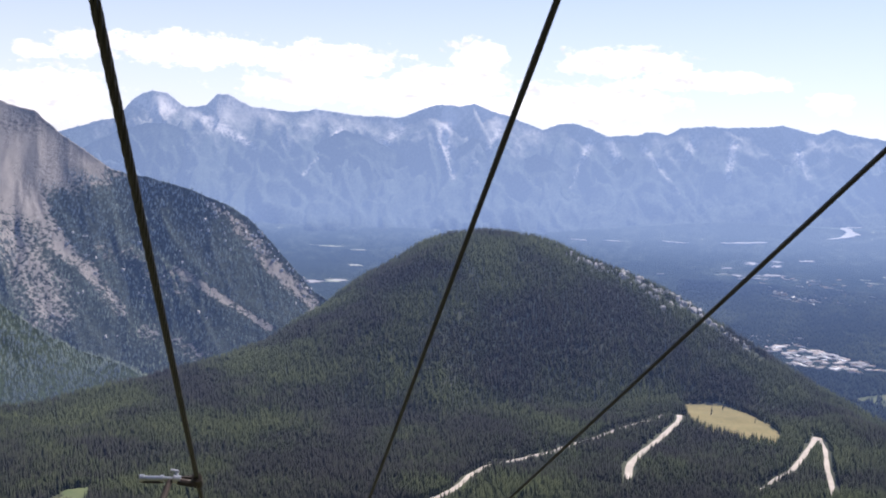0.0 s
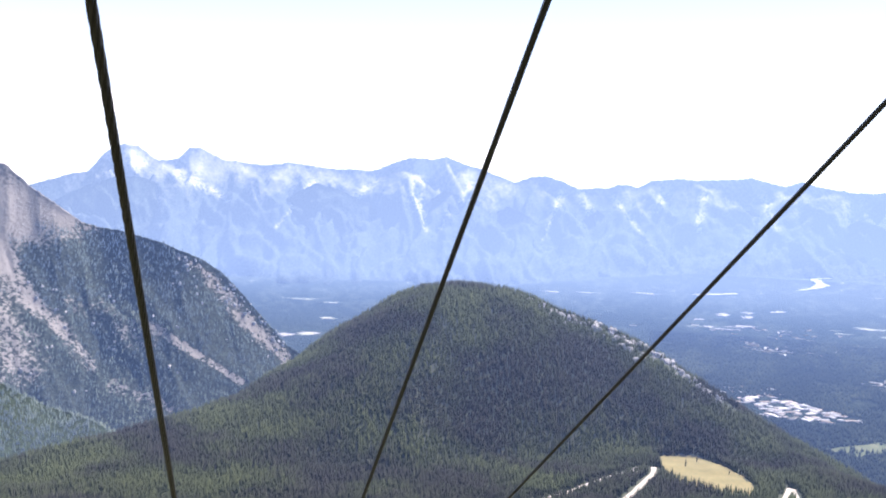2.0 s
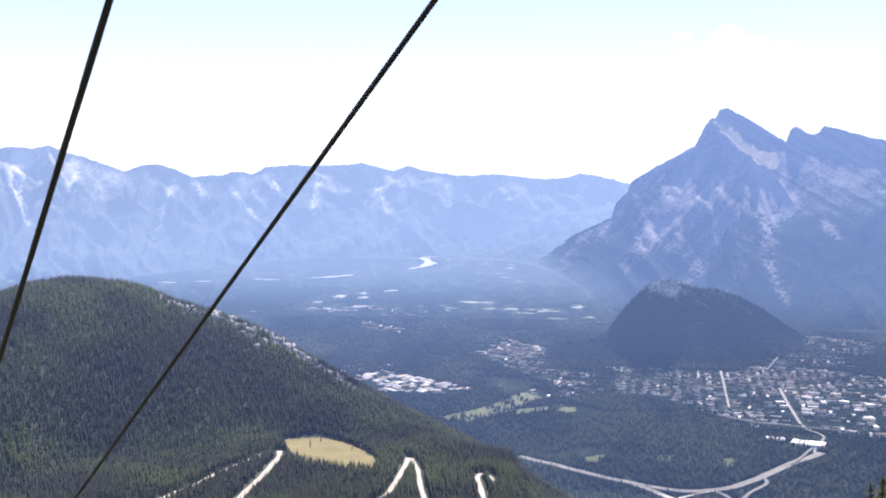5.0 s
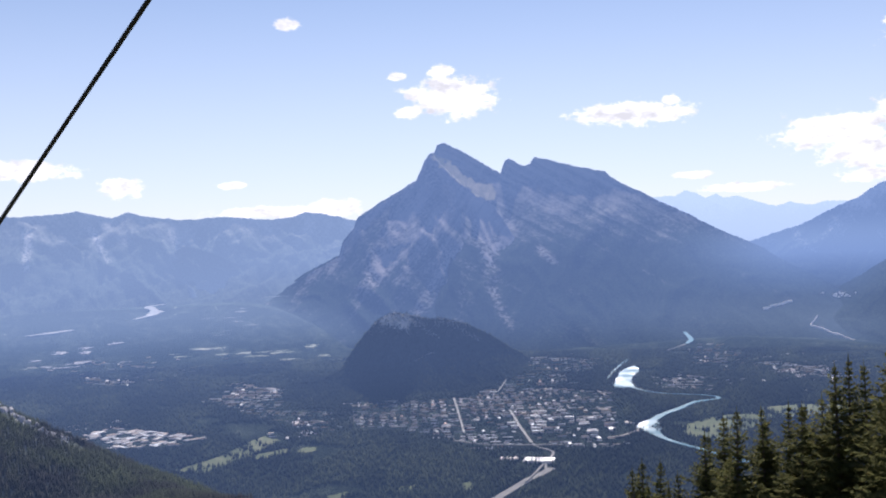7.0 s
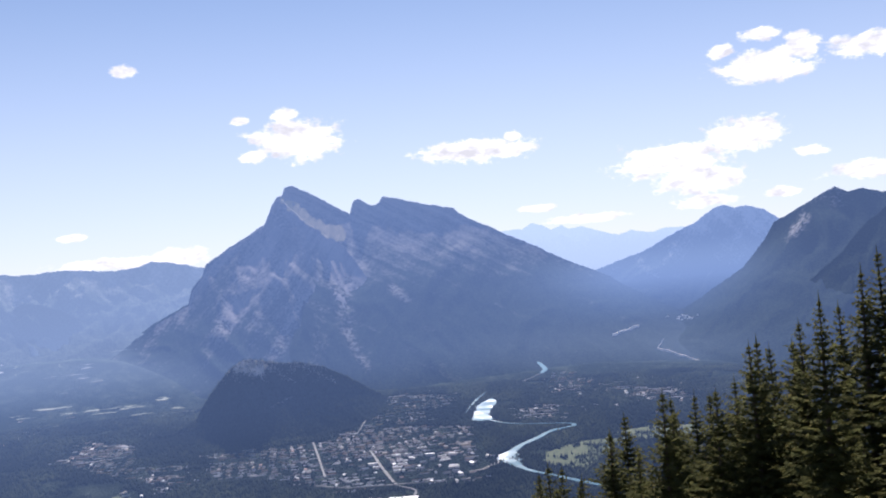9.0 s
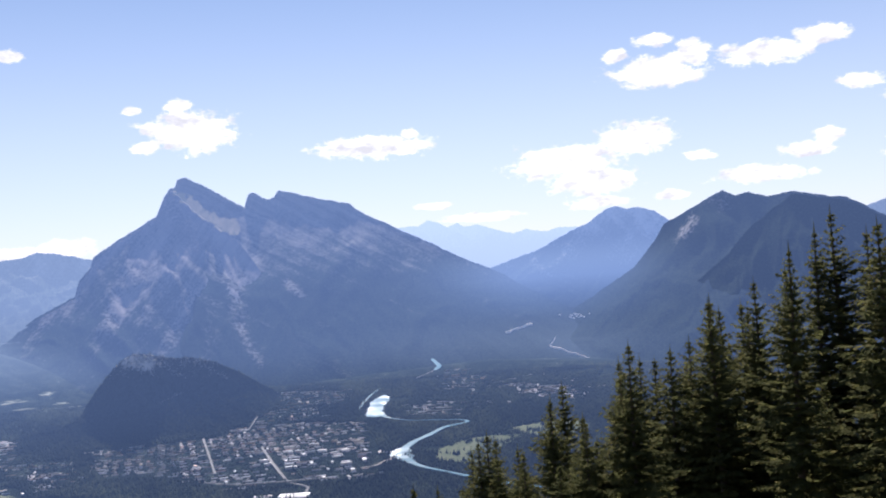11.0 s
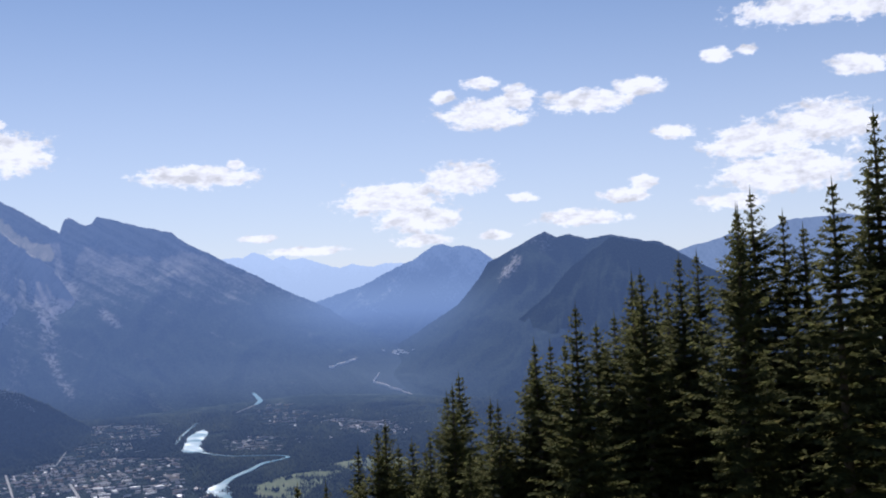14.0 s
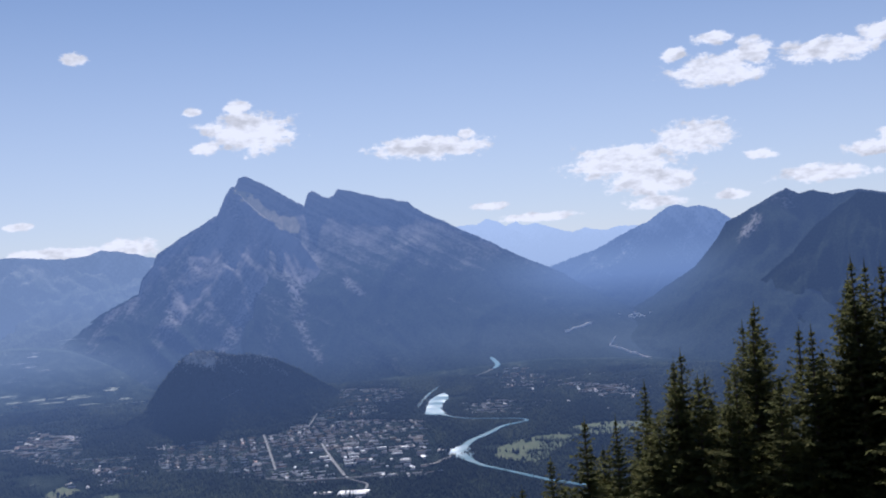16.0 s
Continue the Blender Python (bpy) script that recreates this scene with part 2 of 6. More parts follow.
def mountain_material(name, rock, forest, low, high, glow, strength, scale=0.012, rock_bias=0.0, streaks=(), plane=None, bands=(), cliffs=(), soft=0.34, side_valley=0.0, grain=1.1, wander=1.9, foot_haze=190.0, band_gain=1.0, haze_reach=4.5, drift=0.0):
    """Bare limestone above, conifer forest below with gullies of scree; the haze of distance is painted in as emission.
    low, high: between which levels the forest gives way to rock, or plane: constant, by bearing, by height in degrees.
    streaks: (lean, how many to a degree, how strong); bands: lines of scree; cliffs: lines of dark rock."""
    made, tree, shader, place = new_material(name, 1.0, 0.0, 0.0)
    split = node(tree, "ShaderNodeSeparateXYZ")
    wire(tree, place, split.inputs[0])
    x, y, z = split.outputs
    az = maths(tree, "MULTIPLY", maths(tree, "ARCTAN2", x, y), 180 / math.pi)
    level = maths(tree, "SQRT", maths(tree, "ADD", maths(tree, "MULTIPLY", x, x), maths(tree, "MULTIPLY", y, y)))
    el = maths(tree, "MULTIPLY", maths(tree, "ARCTAN2", z, level), 180 / math.pi)
    wide, fine = noise_of(tree, place, scale, 8, 0.65), noise_of(tree, place, scale * 7, 6, 0.7)
    if plane is None:
        amount = range_of(tree, z, low, high, 0.0, 1.0, False)
    else:
        amount = maths(tree, "ADD", plane[0], maths(tree, "ADD", maths(tree, "MULTIPLY", az, plane[1]), maths(tree, "MULTIPLY", el, plane[2])))
        amount = maths(tree, "MINIMUM", maths(tree, "MAXIMUM", amount, SCREE_LEAST), 1.3)
    amount = maths(tree, "ADD", amount, maths(tree, "MULTIPLY", maths(tree, "SUBTRACT", wide, 0.5 - rock_bias), wander))
    amount = maths(tree, "ADD", amount, maths(tree, "MULTIPLY", maths(tree, "SUBTRACT", fine, 0.5), grain))
    # gullies and ribs down the flank; on far ranges also painted sunlit relief
    lines = None
    bend = maths(tree, "MULTIPLY", wide, 0.7)
    for lean, many, strong in streaks:
        across = maths(tree, "ADD", maths(tree, "ADD", az, bend), maths(tree, "MULTIPLY", el, lean))
        at = node(tree, "ShaderNodeCombineXYZ")
        wire(tree, maths(tree, "MULTIPLY", across, many), at.inputs[0]), wire(tree, maths(tree, "MULTIPLY", el, many * 0.22), at.inputs[1])
        at.inputs[2].default_value = lean * 3
        ribs = maths(tree, "MULTIPLY", maths(tree, "SUBTRACT", noise_of(tree, at.outputs[0], 1.0, 4, 0.62), 0.5), strong * 2)
        lines = ribs if lines is None else maths(tree, "ADD", lines, ribs)
    if lines is not None:
        amount = maths(tree, "ADD", amount, lines)
    speck = range_of(tree, fine, 0.38, 0.62, 0.35, 1.0)
    for band in bands:
        amount = maths(tree, "ADD", amount, maths(tree, "MULTIPLY", maths(tree, "MULTIPLY", near_band(tree, az, el, band[:5]), speck), band[5] * band_gain))
    sharp = range_of(tree, amount, 0.56 - soft, 0.56 + soft, 0.0, 1.0)
    stone = mix_colour(tree, range_of(tree, wide, 0.3, 0.7, 0.0, 1.0), tuple(c * 0.7 for c in rock), tuple(c * 1.1 for c in rock))
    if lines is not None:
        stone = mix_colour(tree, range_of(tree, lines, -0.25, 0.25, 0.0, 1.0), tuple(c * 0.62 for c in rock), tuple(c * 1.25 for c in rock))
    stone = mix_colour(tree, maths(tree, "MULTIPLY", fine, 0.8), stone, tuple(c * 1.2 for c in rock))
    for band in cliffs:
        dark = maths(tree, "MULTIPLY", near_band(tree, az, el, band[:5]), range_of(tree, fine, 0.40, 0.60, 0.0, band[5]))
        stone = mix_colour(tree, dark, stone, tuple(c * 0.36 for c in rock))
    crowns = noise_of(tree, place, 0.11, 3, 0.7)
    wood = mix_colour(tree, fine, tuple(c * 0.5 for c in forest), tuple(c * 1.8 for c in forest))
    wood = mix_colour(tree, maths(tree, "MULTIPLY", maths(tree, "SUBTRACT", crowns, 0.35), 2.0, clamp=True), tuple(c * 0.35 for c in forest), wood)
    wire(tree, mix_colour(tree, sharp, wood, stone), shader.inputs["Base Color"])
    add_bump(tree, shader, maths(tree, "ADD", wide, fine), 9.0, 0.55)
    # emission painted as haze: at the foot the valley's own, higher up the mountain's
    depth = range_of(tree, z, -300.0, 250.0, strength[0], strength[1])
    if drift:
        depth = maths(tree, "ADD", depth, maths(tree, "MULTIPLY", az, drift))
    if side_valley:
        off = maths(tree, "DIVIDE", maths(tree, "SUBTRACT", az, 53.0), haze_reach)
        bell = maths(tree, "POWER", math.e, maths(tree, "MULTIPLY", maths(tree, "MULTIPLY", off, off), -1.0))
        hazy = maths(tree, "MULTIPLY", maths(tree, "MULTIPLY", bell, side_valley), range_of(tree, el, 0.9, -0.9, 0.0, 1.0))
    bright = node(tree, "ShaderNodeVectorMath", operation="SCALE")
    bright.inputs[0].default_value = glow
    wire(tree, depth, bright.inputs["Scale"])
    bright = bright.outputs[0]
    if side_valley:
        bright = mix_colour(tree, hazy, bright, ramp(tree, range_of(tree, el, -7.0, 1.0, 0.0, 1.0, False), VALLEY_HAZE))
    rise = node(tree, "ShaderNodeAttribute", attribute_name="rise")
    wire(tree, mix_colour(tree, range_of(tree, rise.outputs["Fac"], foot_haze, 10.0, 0.0, 1.0), bright, painted_haze(tree)), shader.inputs["Emission Color"])
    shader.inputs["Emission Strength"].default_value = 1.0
    return made


# where the scree mountain is bare: by bearing and height, and along its chutes
SCREE_PLANE = (0.62 + 3.3 * 0.42 - 22 * 0.31 * 0.42, -0.31 * 0.42, 0.42)
SCREE_LEAST = 0.06
SCREE_BANDS = ((-22.6, -0.8, -20.46, -3.54, 0.55, 0.9), (-20.46, -3.54, -19.15, -5.44, 0.42, 0.9), (-19.15, -5.44, -17.82, -6.68, 0.3, 0.8), (-17.82, -6.68, -16.3, -8.6, 0.35, 0.55),
               (-13.6, -6.5, -11.17, -8.01, 0.2, 0.9), (-11.17, -8.01, -8.84, -9.4, 0.16, 0.9), (-22.0, -3.8, -19.6, -8.6, 1.1, 0.62), (-10.6, -4.2, -8.6, -6.4, 0.4, 0.6),
               (-8.8, -6.2, -6.6, -8.2, 0.35, 0.8), (-17.4, -5.2, -13.4, -7.4, 0.7, 0.3), (-12.2, -3.1, -10.6, -4.0, 0.16, 0.6), (-15.0, -9.6, -12.2, -10.8, 0.5, 0.35))
# pale talus chutes of the far ranges
RANGE_CHUTES = ((-12.27, 1.08, -11.5, 0.7, 0.3, 0.6), (-11.58, 0.7, -9.9, -0.21, 0.2, 0.6), (-5.59, 0.9, -6.54, -0.34, 0.18, 0.55), (-6.54, -0.34, -7.47, -1.53, 0.12, 0.5), (-0.15, 1.71, -0.24, 0.4, 0.35, 0.7), (-0.24, 0.4, 0.28, -1.33, 0.22, 0.6),
                (2.52, 1.2, 1.0, -1.15, 0.2, 0.5), (-15.6, 1.9, -14.2, 1.6, 0.4, 0.5), (-15.3, 0.4, -15.91, -0.91, 0.2, 0.4), (-2.4, 1.2, -3.4, 0.2, 0.25, 0.4))
EAST_CHUTES = ((14.26, 1.0, 14.17, -0.66, 0.22, 0.7), (7.21, 0.9, 6.28, -1.49, 0.2, 0.6), (9.82, 0.8, 11.79, -1.5, 0.16, 0.5), (8.2, 1.08, 8.86, -0.63, 0.25, 0.5), (17.2, 1.2, 17.9, -0.4, 0.2, 0.4), (12.4, 1.2, 12.0, 0.2, 0.25, 0.4), (21.0, 0.9, 21.6, -0.4, 0.2, 0.35))
KNOLL_BANDS = ((31.75, -3.95, 32.65, -4.2, 0.28, 0.9), (33.9, -4.7, 34.4, -5.0, 0.2, 0.3), (33.2, -6.1, 34.4, -5.6, 0.12, 0.4), (35.0, -4.3, 36.4, -5.1, 0.25, 0.2))
FAR_ROCK = (0.097, 0.093, 0.093)
ROCK = (0.20, 0.19, 0.18)
WOODS = (0.026, 0.035, 0.026)
M = {
    # the mountains' blue and paleness come mostly from emission painted as haze
    "far_range": mountain_material("hazed_far_limestone", (0.25, 0.232, 0.212), (0.045, 0.055, 0.042), -80, 340, PALE_HAZE, (0.325, 0.292), 0.010, 0.0, ((0.75, 1.1, 0.32), (-0.8, 0.9, 0.3)), soft=0.42, grain=0.5, wander=0.5, bands=RANGE_CHUTES, drift=0.0018),
    "east_range": mountain_material("smooth_hazy_limestone", (0.23, 0.215, 0.197), (0.045, 0.055, 0.042), -80, 360, PALE_HAZE, (0.325, 0.292), 0.010, 0.0, ((0.8, 1.2, 0.3), (-0.7, 1.0, 0.28)), soft=0.42, grain=0.45, wander=0.45, bands=EAST_CHUTES, drift=0.0018),
    "range_woods": mountain_material("hazy_forested_buttress", (0.16, 0.15, 0.138), (0.04, 0.05, 0.038), 30, 330, PALE_HAZE, (0.318, 0.285), 0.010, 0.0, ((0.8, 1.2, 0.3), (-0.7, 1.0, 0.3)), soft=0.42, grain=0.5, wander=0.6, foot_haze=60.0, drift=0.0018),
    "south_range": mountain_material("haze_blue_far_limestone", (0.14, 0.133, 0.124), (0.03, 0.038, 0.03), -230, 330, PALE_HAZE, (0.34, 0.31), 0.010, 0.0, ((0.75, 1.1, 0.4), (-0.8, 0.9, 0.35)), soft=0.42, grain=0.5, wander=0.5),
    "back_peaks": mountain_material("hazed_back_limestone", FAR_ROCK, WOODS, 0, 160, (0.50, 0.64, 0.88), (0.58, 0.68), 0.012, 0.0, ((0.8, 0.9, 0.25), (-0.8, 0.8, 0.25))),
    "wedge_peak": mountain_material("haze_blue_limestone", (0.18, 0.166, 0.155), WOODS, -110, 330, HAZE_BLUE, (0.205, 0.262), 0.010, 0.0, ((1.75, 1.5, 0.5), (-0.6, 1.3, 0.14)), side_valley=0.9,
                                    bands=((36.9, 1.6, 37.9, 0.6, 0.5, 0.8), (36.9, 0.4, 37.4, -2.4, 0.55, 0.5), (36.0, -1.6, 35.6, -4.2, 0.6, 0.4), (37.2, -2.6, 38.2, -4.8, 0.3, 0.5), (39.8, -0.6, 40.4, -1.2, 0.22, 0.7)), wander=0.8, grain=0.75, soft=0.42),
    "wedge_face": mountain_material("sheer_haze_blue_limestone", (0.155, 0.142, 0.136), WOODS, -330, 330, HAZE_BLUE, (0.22, 0.265), 0.010, 0.0, ((-0.8, 1.15, 0.8), (1.0, 1.2, 0.25)),
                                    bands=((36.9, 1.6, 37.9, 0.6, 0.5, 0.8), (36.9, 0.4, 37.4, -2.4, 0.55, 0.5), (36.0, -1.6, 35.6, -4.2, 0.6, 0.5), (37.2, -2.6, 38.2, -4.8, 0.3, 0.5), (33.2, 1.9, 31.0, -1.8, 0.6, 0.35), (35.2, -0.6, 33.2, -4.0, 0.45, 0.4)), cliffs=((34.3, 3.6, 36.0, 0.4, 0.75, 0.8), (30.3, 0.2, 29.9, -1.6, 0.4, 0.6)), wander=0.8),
    "slab": mountain_material("bare_pale_limestone_slab", (0.125, 0.106, 0.092), (0.09, 0.08, 0.07), -300, 100, HAZE_BLUE, (0.25, 0.25), 0.012, 0.3, ((-1.0, 1.2, 0.2),)),
    "valley_peak": mountain_material("hazy_forested_limestone", (0.21, 0.195, 0.18), (0.02, 0.027, 0.022), -120, 260, (0.32, 0.49, 0.88), (0.38, 0.36), 0.011, 0.0, ((0.8, 1.2, 0.55), (-0.7, 1.0, 0.5)), grain=0.9, wander=1.0, foot_haze=30.0, side_valley=1.0, haze_reach=12.0),
    "wooded_ridge": mountain_material("dark_forested_limestone", (0.18, 0.17, 0.165), WOODS, 70, 310, HAZE_BLUE, (0.14, 0.165), 0.011, -0.06, ((-0.6, 0.8, 0.4), (0.9, 0.9, 0.2)), side_valley=0.85,
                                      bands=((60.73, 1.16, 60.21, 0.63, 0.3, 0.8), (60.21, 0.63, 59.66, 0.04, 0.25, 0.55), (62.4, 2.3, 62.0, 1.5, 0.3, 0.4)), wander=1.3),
    "wooded_wall": mountain_material("dark_forested_wall", (0.15, 0.14, 0.135), WOODS, 90, 360, HAZE_BLUE, (0.122, 0.14), 0.011, -0.06, ((-0.6, 0.9, 0.3), (0.9, 0.9, 0.2)), wander=1.1),
    "scree_peak": mountain_material("grey_scree_limestone", (0.185, 0.168, 0.15), (0.044, 0.052, 0.036), 0, 1, HAZE_BLUE, (0.07, 0.078), 0.012, 0.0, ((0.9, 0.9, 0.20), (-0.5, 1.3, 0.10)), SCREE_PLANE, SCREE_BANDS,
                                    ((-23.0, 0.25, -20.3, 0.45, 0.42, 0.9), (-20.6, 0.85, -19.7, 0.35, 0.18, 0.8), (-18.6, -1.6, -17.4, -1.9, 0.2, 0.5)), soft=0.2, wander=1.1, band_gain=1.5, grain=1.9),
    "knoll": mountain_material("wooded_knoll", (0.55, 0.50, 0.45), (0.034, 0.042, 0.03), -330, -120, HAZE_BLUE, (0.13, 0.155), 0.03, 0.0, ((0.9, 2.2, 0.22), (-0.7, 1.8, 0.2)), bands=KNOLL_BANDS, wander=0.9, grain=1.3, soft=0.26),
    "spur": mountain_material("wooded_spur", ROCK, (0.045, 0.06, 0.036), -330, -60, HAZE_BLUE, (0.03, 0.035), 0.02, -0.4),
    # ground, fields and roads from here on also emit painted haze
    "hill_floor": speckled("forest_floor", ((0.3, (0.042, 0.048, 0.028)), (0.6, (0.06, 0.062, 0.036)), (0.8, (0.085, 0.08, 0.05))), 0.2, 0.012, bump=0.5, specular=0.0, haze_glow=1.0),
    "meadow": speckled("dry_mown_meadow", ((0.3, (0.084, 0.072, 0.016)), (0.5, (0.122, 0.098, 0.022)), (0.7, (0.16, 0.122, 0.034))), 0.15, 0.02, bump=0.2, haze_glow=1.0),
    "green_field": speckled("golf_turf", ((0.3, (0.042, 0.062, 0.020)), (0.5, (0.078, 0.094, 0.032)), (0.7, (0.125, 0.12, 0.055))), 0.05, 0.012, haze_glow=1.0),
    "gravel": speckled("pale_gravel", ((0.3, (0.22, 0.19, 0.155)), (0.5, (0.30, 0.265, 0.22)), (0.7, (0.40, 0.36, 0.31))), 0.6, 0.04, bump=0.2, haze_glow=1.0),
    "pale_gravel": speckled("dry_river_gravel", ((0.3, (0.17, 0.16, 0.15)), (0.5, (0.28, 0.27, 0.25)), (0.7, (0.42, 0.40, 0.38))), 0.3, 0.02, haze_glow=1.0),
    "pale_turf": speckled("pale_dry_turf", ((0.3, (0.09, 0.11, 0.07)), (0.5, (0.20, 0.215, 0.145)), (0.7, (0.36, 0.35, 0.28))), 0.05, 0.012, haze_glow=1.0),
    "asphalt": speckled("sun_bleached_asphalt", ((0.3, (0.15, 0.14, 0.125)), (0.7, (0.29, 0.27, 0.235))), 0.3, 0.03, haze_glow=1.0),
    "spruce": islands("spruce_needles", ((0.0, (0.074, 0.078, 0.034)), (0.5, (0.102, 0.106, 0.040)), (0.88, (0.13, 0.124, 0.045)), (1.0, (0.155, 0.132, 0.052))), 0.8, 0.0, 0.5),
    # hill and slope conifers emit a little blue, haze painted on the trees
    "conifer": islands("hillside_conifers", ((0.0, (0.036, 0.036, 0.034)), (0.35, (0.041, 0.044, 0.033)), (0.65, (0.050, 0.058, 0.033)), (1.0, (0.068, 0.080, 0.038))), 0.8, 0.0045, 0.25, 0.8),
    "slope_conifer": islands("slope_conifers", ((0.0, (0.045, 0.05, 0.032)), (0.5, (0.062, 0.072, 0.042)), (1.0, (0.088, 0.10, 0.05))), 0.8, 0.006, haze_glow=1.25),
    "bark": speckled("spruce_bark", ((0.3, (0.05, 0.04, 0.03)), (0.7, (0.13, 0.10, 0.075))), 6, 0.8, bump=0.02),
    "steel": speckled("greased_steel_wire", ((0.3, (0.022, 0.02, 0.02)), (0.7, (0.07, 0.063, 0.06))), 60, 4, 0.45, 0.002, 0.7, 0.5),
    "cable": speckled("dark_steel_cable", ((0.3, (0.026, 0.024, 0.024)), (0.7, (0.05, 0.046, 0.044))), 300, 2, 0.5, 0.0, 0.6, 0.5),
    "zinc": speckled("galvanised_steel", ((0.3, (0.38, 0.38, 0.38)), (0.7, (0.66, 0.66, 0.66))), 40, 5, 0.35, 0.001, 0.9, 0.5),
    "rust": speckled("rusty_painted_iron", ((0.3, (0.028, 0.023, 0.02)), (0.7, (0.075, 0.055, 0.045))), 50, 6, 0.7, 0.001),
    # town roofs, walls and outcrops: haze painted as emission over their own colours
    "roof": islands("town_roofs", ((0.0, (0.22, 0.17, 0.14)), (0.3, (0.40, 0.36, 0.34)), (0.55, (0.56, 0.52, 0.50)), (0.85, (0.74, 0.71, 0.68)), (1.0, (0.46, 0.30, 0.25))), 0.5, haze_glow=0.6),
    "white_roof": speckled("white_membrane_roof", ((0.3, (0.46, 0.45, 0.43)), (0.7, (0.66, 0.64, 0.61))), 0.2, 0.02, 0.45, haze_glow=1.0),
    "wall": islands("town_walls", ((0.0, (0.32, 0.26, 0.20)), (0.5, (0.48, 0.44, 0.38)), (1.0, (0.66, 0.62, 0.58))), 0.8, haze_glow=0.6),
    "limestone": speckled("weathered_limestone", ((0.3, (0.2, 0.187, 0.167)), (0.5, (0.32, 0.30, 0.27)), (0.7, (0.46, 0.43, 0.39))), 0.3, 0.03, bump=0.4, haze_glow=1.0),
}


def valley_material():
    """Conifer forest floor of the wide valley with lighter clearings, the haze over it painted as emission."""
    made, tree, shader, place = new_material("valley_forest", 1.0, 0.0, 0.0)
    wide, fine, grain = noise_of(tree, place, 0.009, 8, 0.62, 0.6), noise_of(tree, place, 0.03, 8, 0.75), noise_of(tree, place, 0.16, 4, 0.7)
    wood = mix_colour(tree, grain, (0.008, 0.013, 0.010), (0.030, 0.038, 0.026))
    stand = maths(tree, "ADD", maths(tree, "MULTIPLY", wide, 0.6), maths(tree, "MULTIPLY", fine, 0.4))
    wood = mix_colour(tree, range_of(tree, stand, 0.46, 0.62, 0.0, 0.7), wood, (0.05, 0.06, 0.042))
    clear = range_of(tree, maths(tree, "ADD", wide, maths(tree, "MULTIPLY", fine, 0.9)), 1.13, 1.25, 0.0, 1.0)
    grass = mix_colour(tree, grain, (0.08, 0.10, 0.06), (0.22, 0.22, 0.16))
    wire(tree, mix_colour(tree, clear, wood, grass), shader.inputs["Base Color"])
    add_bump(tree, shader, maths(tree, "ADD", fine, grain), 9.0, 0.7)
    add_haze_glow(tree, shader)
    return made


def water_material():
    made, tree, shader, place = new_material("glacial_river", 0.085, 0.0, 0.4)
    shader.inputs["Base Color"].default_value = (0.12, 0.22, 0.25, 1)
    add_bump(tree, shader, noise_of(tree, place, 0.5, 4, 0.6), 0.03, 0.3)
    add_haze_glow(tree, shader)
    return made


# valley trees carry the same haze emission as the floor below them
M["valley_conifer"] = islands("valley_conifers", ((0.0, (0.012, 0.017, 0.013)), (0.5, (0.022, 0.028, 0.017)), (1.0, (0.050, 0.058, 0.030))), 0.8, 0.004, haze_glow=1.0)
# far ponds: the glint on the water is painted as a pale base colour
M["pond_glint"] = speckled("water_with_painted_glint", ((0.3, (0.10, 0.12, 0.13)), (0.7, (0.2, 0.22, 0.23))), 0.05, 0.01, 0.2, 0.0, 0.0, 0.5, haze_glow=0.8)
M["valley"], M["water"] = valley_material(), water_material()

from mathutils.bvhtree import BVHTree
# ---- tools for building ----
rng = np.random.default_rng(7)


def lattice(ix, iy, seed):
    h = (ix * 374761393 + iy * 668265263 + seed * 974634777) & 0xFFFFFFFF
    h = ((h ^ (h >> 13)) * 1274126177) & 0xFFFFFFFF
    return ((h ^ (h >> 16)) & 0xFFFF) / 65535.0


def value_noise(x, y, seed=0):
    ix, iy = np.floor(x).astype(np.int64), np.floor(y).astype(np.int64)
    fx, fy = x - ix, y - iy
    fx, fy = fx * fx * (3 - 2 * fx), fy * fy * (3 - 2 * fy)
    a, b = lattice(ix, iy, seed), lattice(ix + 1, iy, seed)
    c, d = lattice(ix, iy + 1, seed), lattice(ix + 1, iy + 1, seed)
    return (a + (b - a) * fx) * (1 - fy) + (c + (d - c) * fx) * fy


def fbm(x, y, octaves=5, seed=0, ridged=False):
    total, size, weight = 0.0, 1.0, 0.0
    for k in range(octaves):
        n = value_noise(x * 2 ** k, y * 2 ** k, seed + k)
        n = 1 - np.abs(2 * n - 1) if ridged else n
        total, weight, size = total + n * size, weight + size, size * 0.5
    return total / weight


def smooth(a, b, v):
    s = np.clip((v - a) / (b - a), 0, 1)
    return s * s * (3 - 2 * s)


def mesh_from(name, verts, faces, materials, index=None, shade=True):
    """A mesh from arrays: faces is one array of triangles or quads."""
    verts, faces = np.asarray(verts, np.float32), np.asarray(faces, np.int32)
    data = bpy.data.meshes.new(name)
    data.vertices.add(len(verts))
    data.vertices.foreach_set("co", verts.ravel())
    data.loops.add(faces.size)
    data.loops.foreach_set("vertex_index", faces.ravel())
    data.polygons.add(len(faces))
    data.polygons.foreach_set("loop_start", np.arange(len(faces), dtype=np.int32) * faces.shape[1])
    for m in materials:
        data.materials.append(m)
    if index is not None:
        data.polygons.foreach_set("material_index", np.asarray(index, np.int32))
    data.polygons.foreach_set("use_smooth", np.full(len(faces), shade))
    data.update(calc_edges=True)
    data.validate()
    return data


def grid_faces(rows, cols, wrap=False):
    a = np.arange(rows * cols).reshape(rows, cols)
    b = np.roll(a, -1, 1)
    last = cols if wrap else cols - 1
    return np.stack([a[:-1, :last], b[:-1, :last], b[1:, :last], a[1:, :last]], -1).reshape(-1, 4)


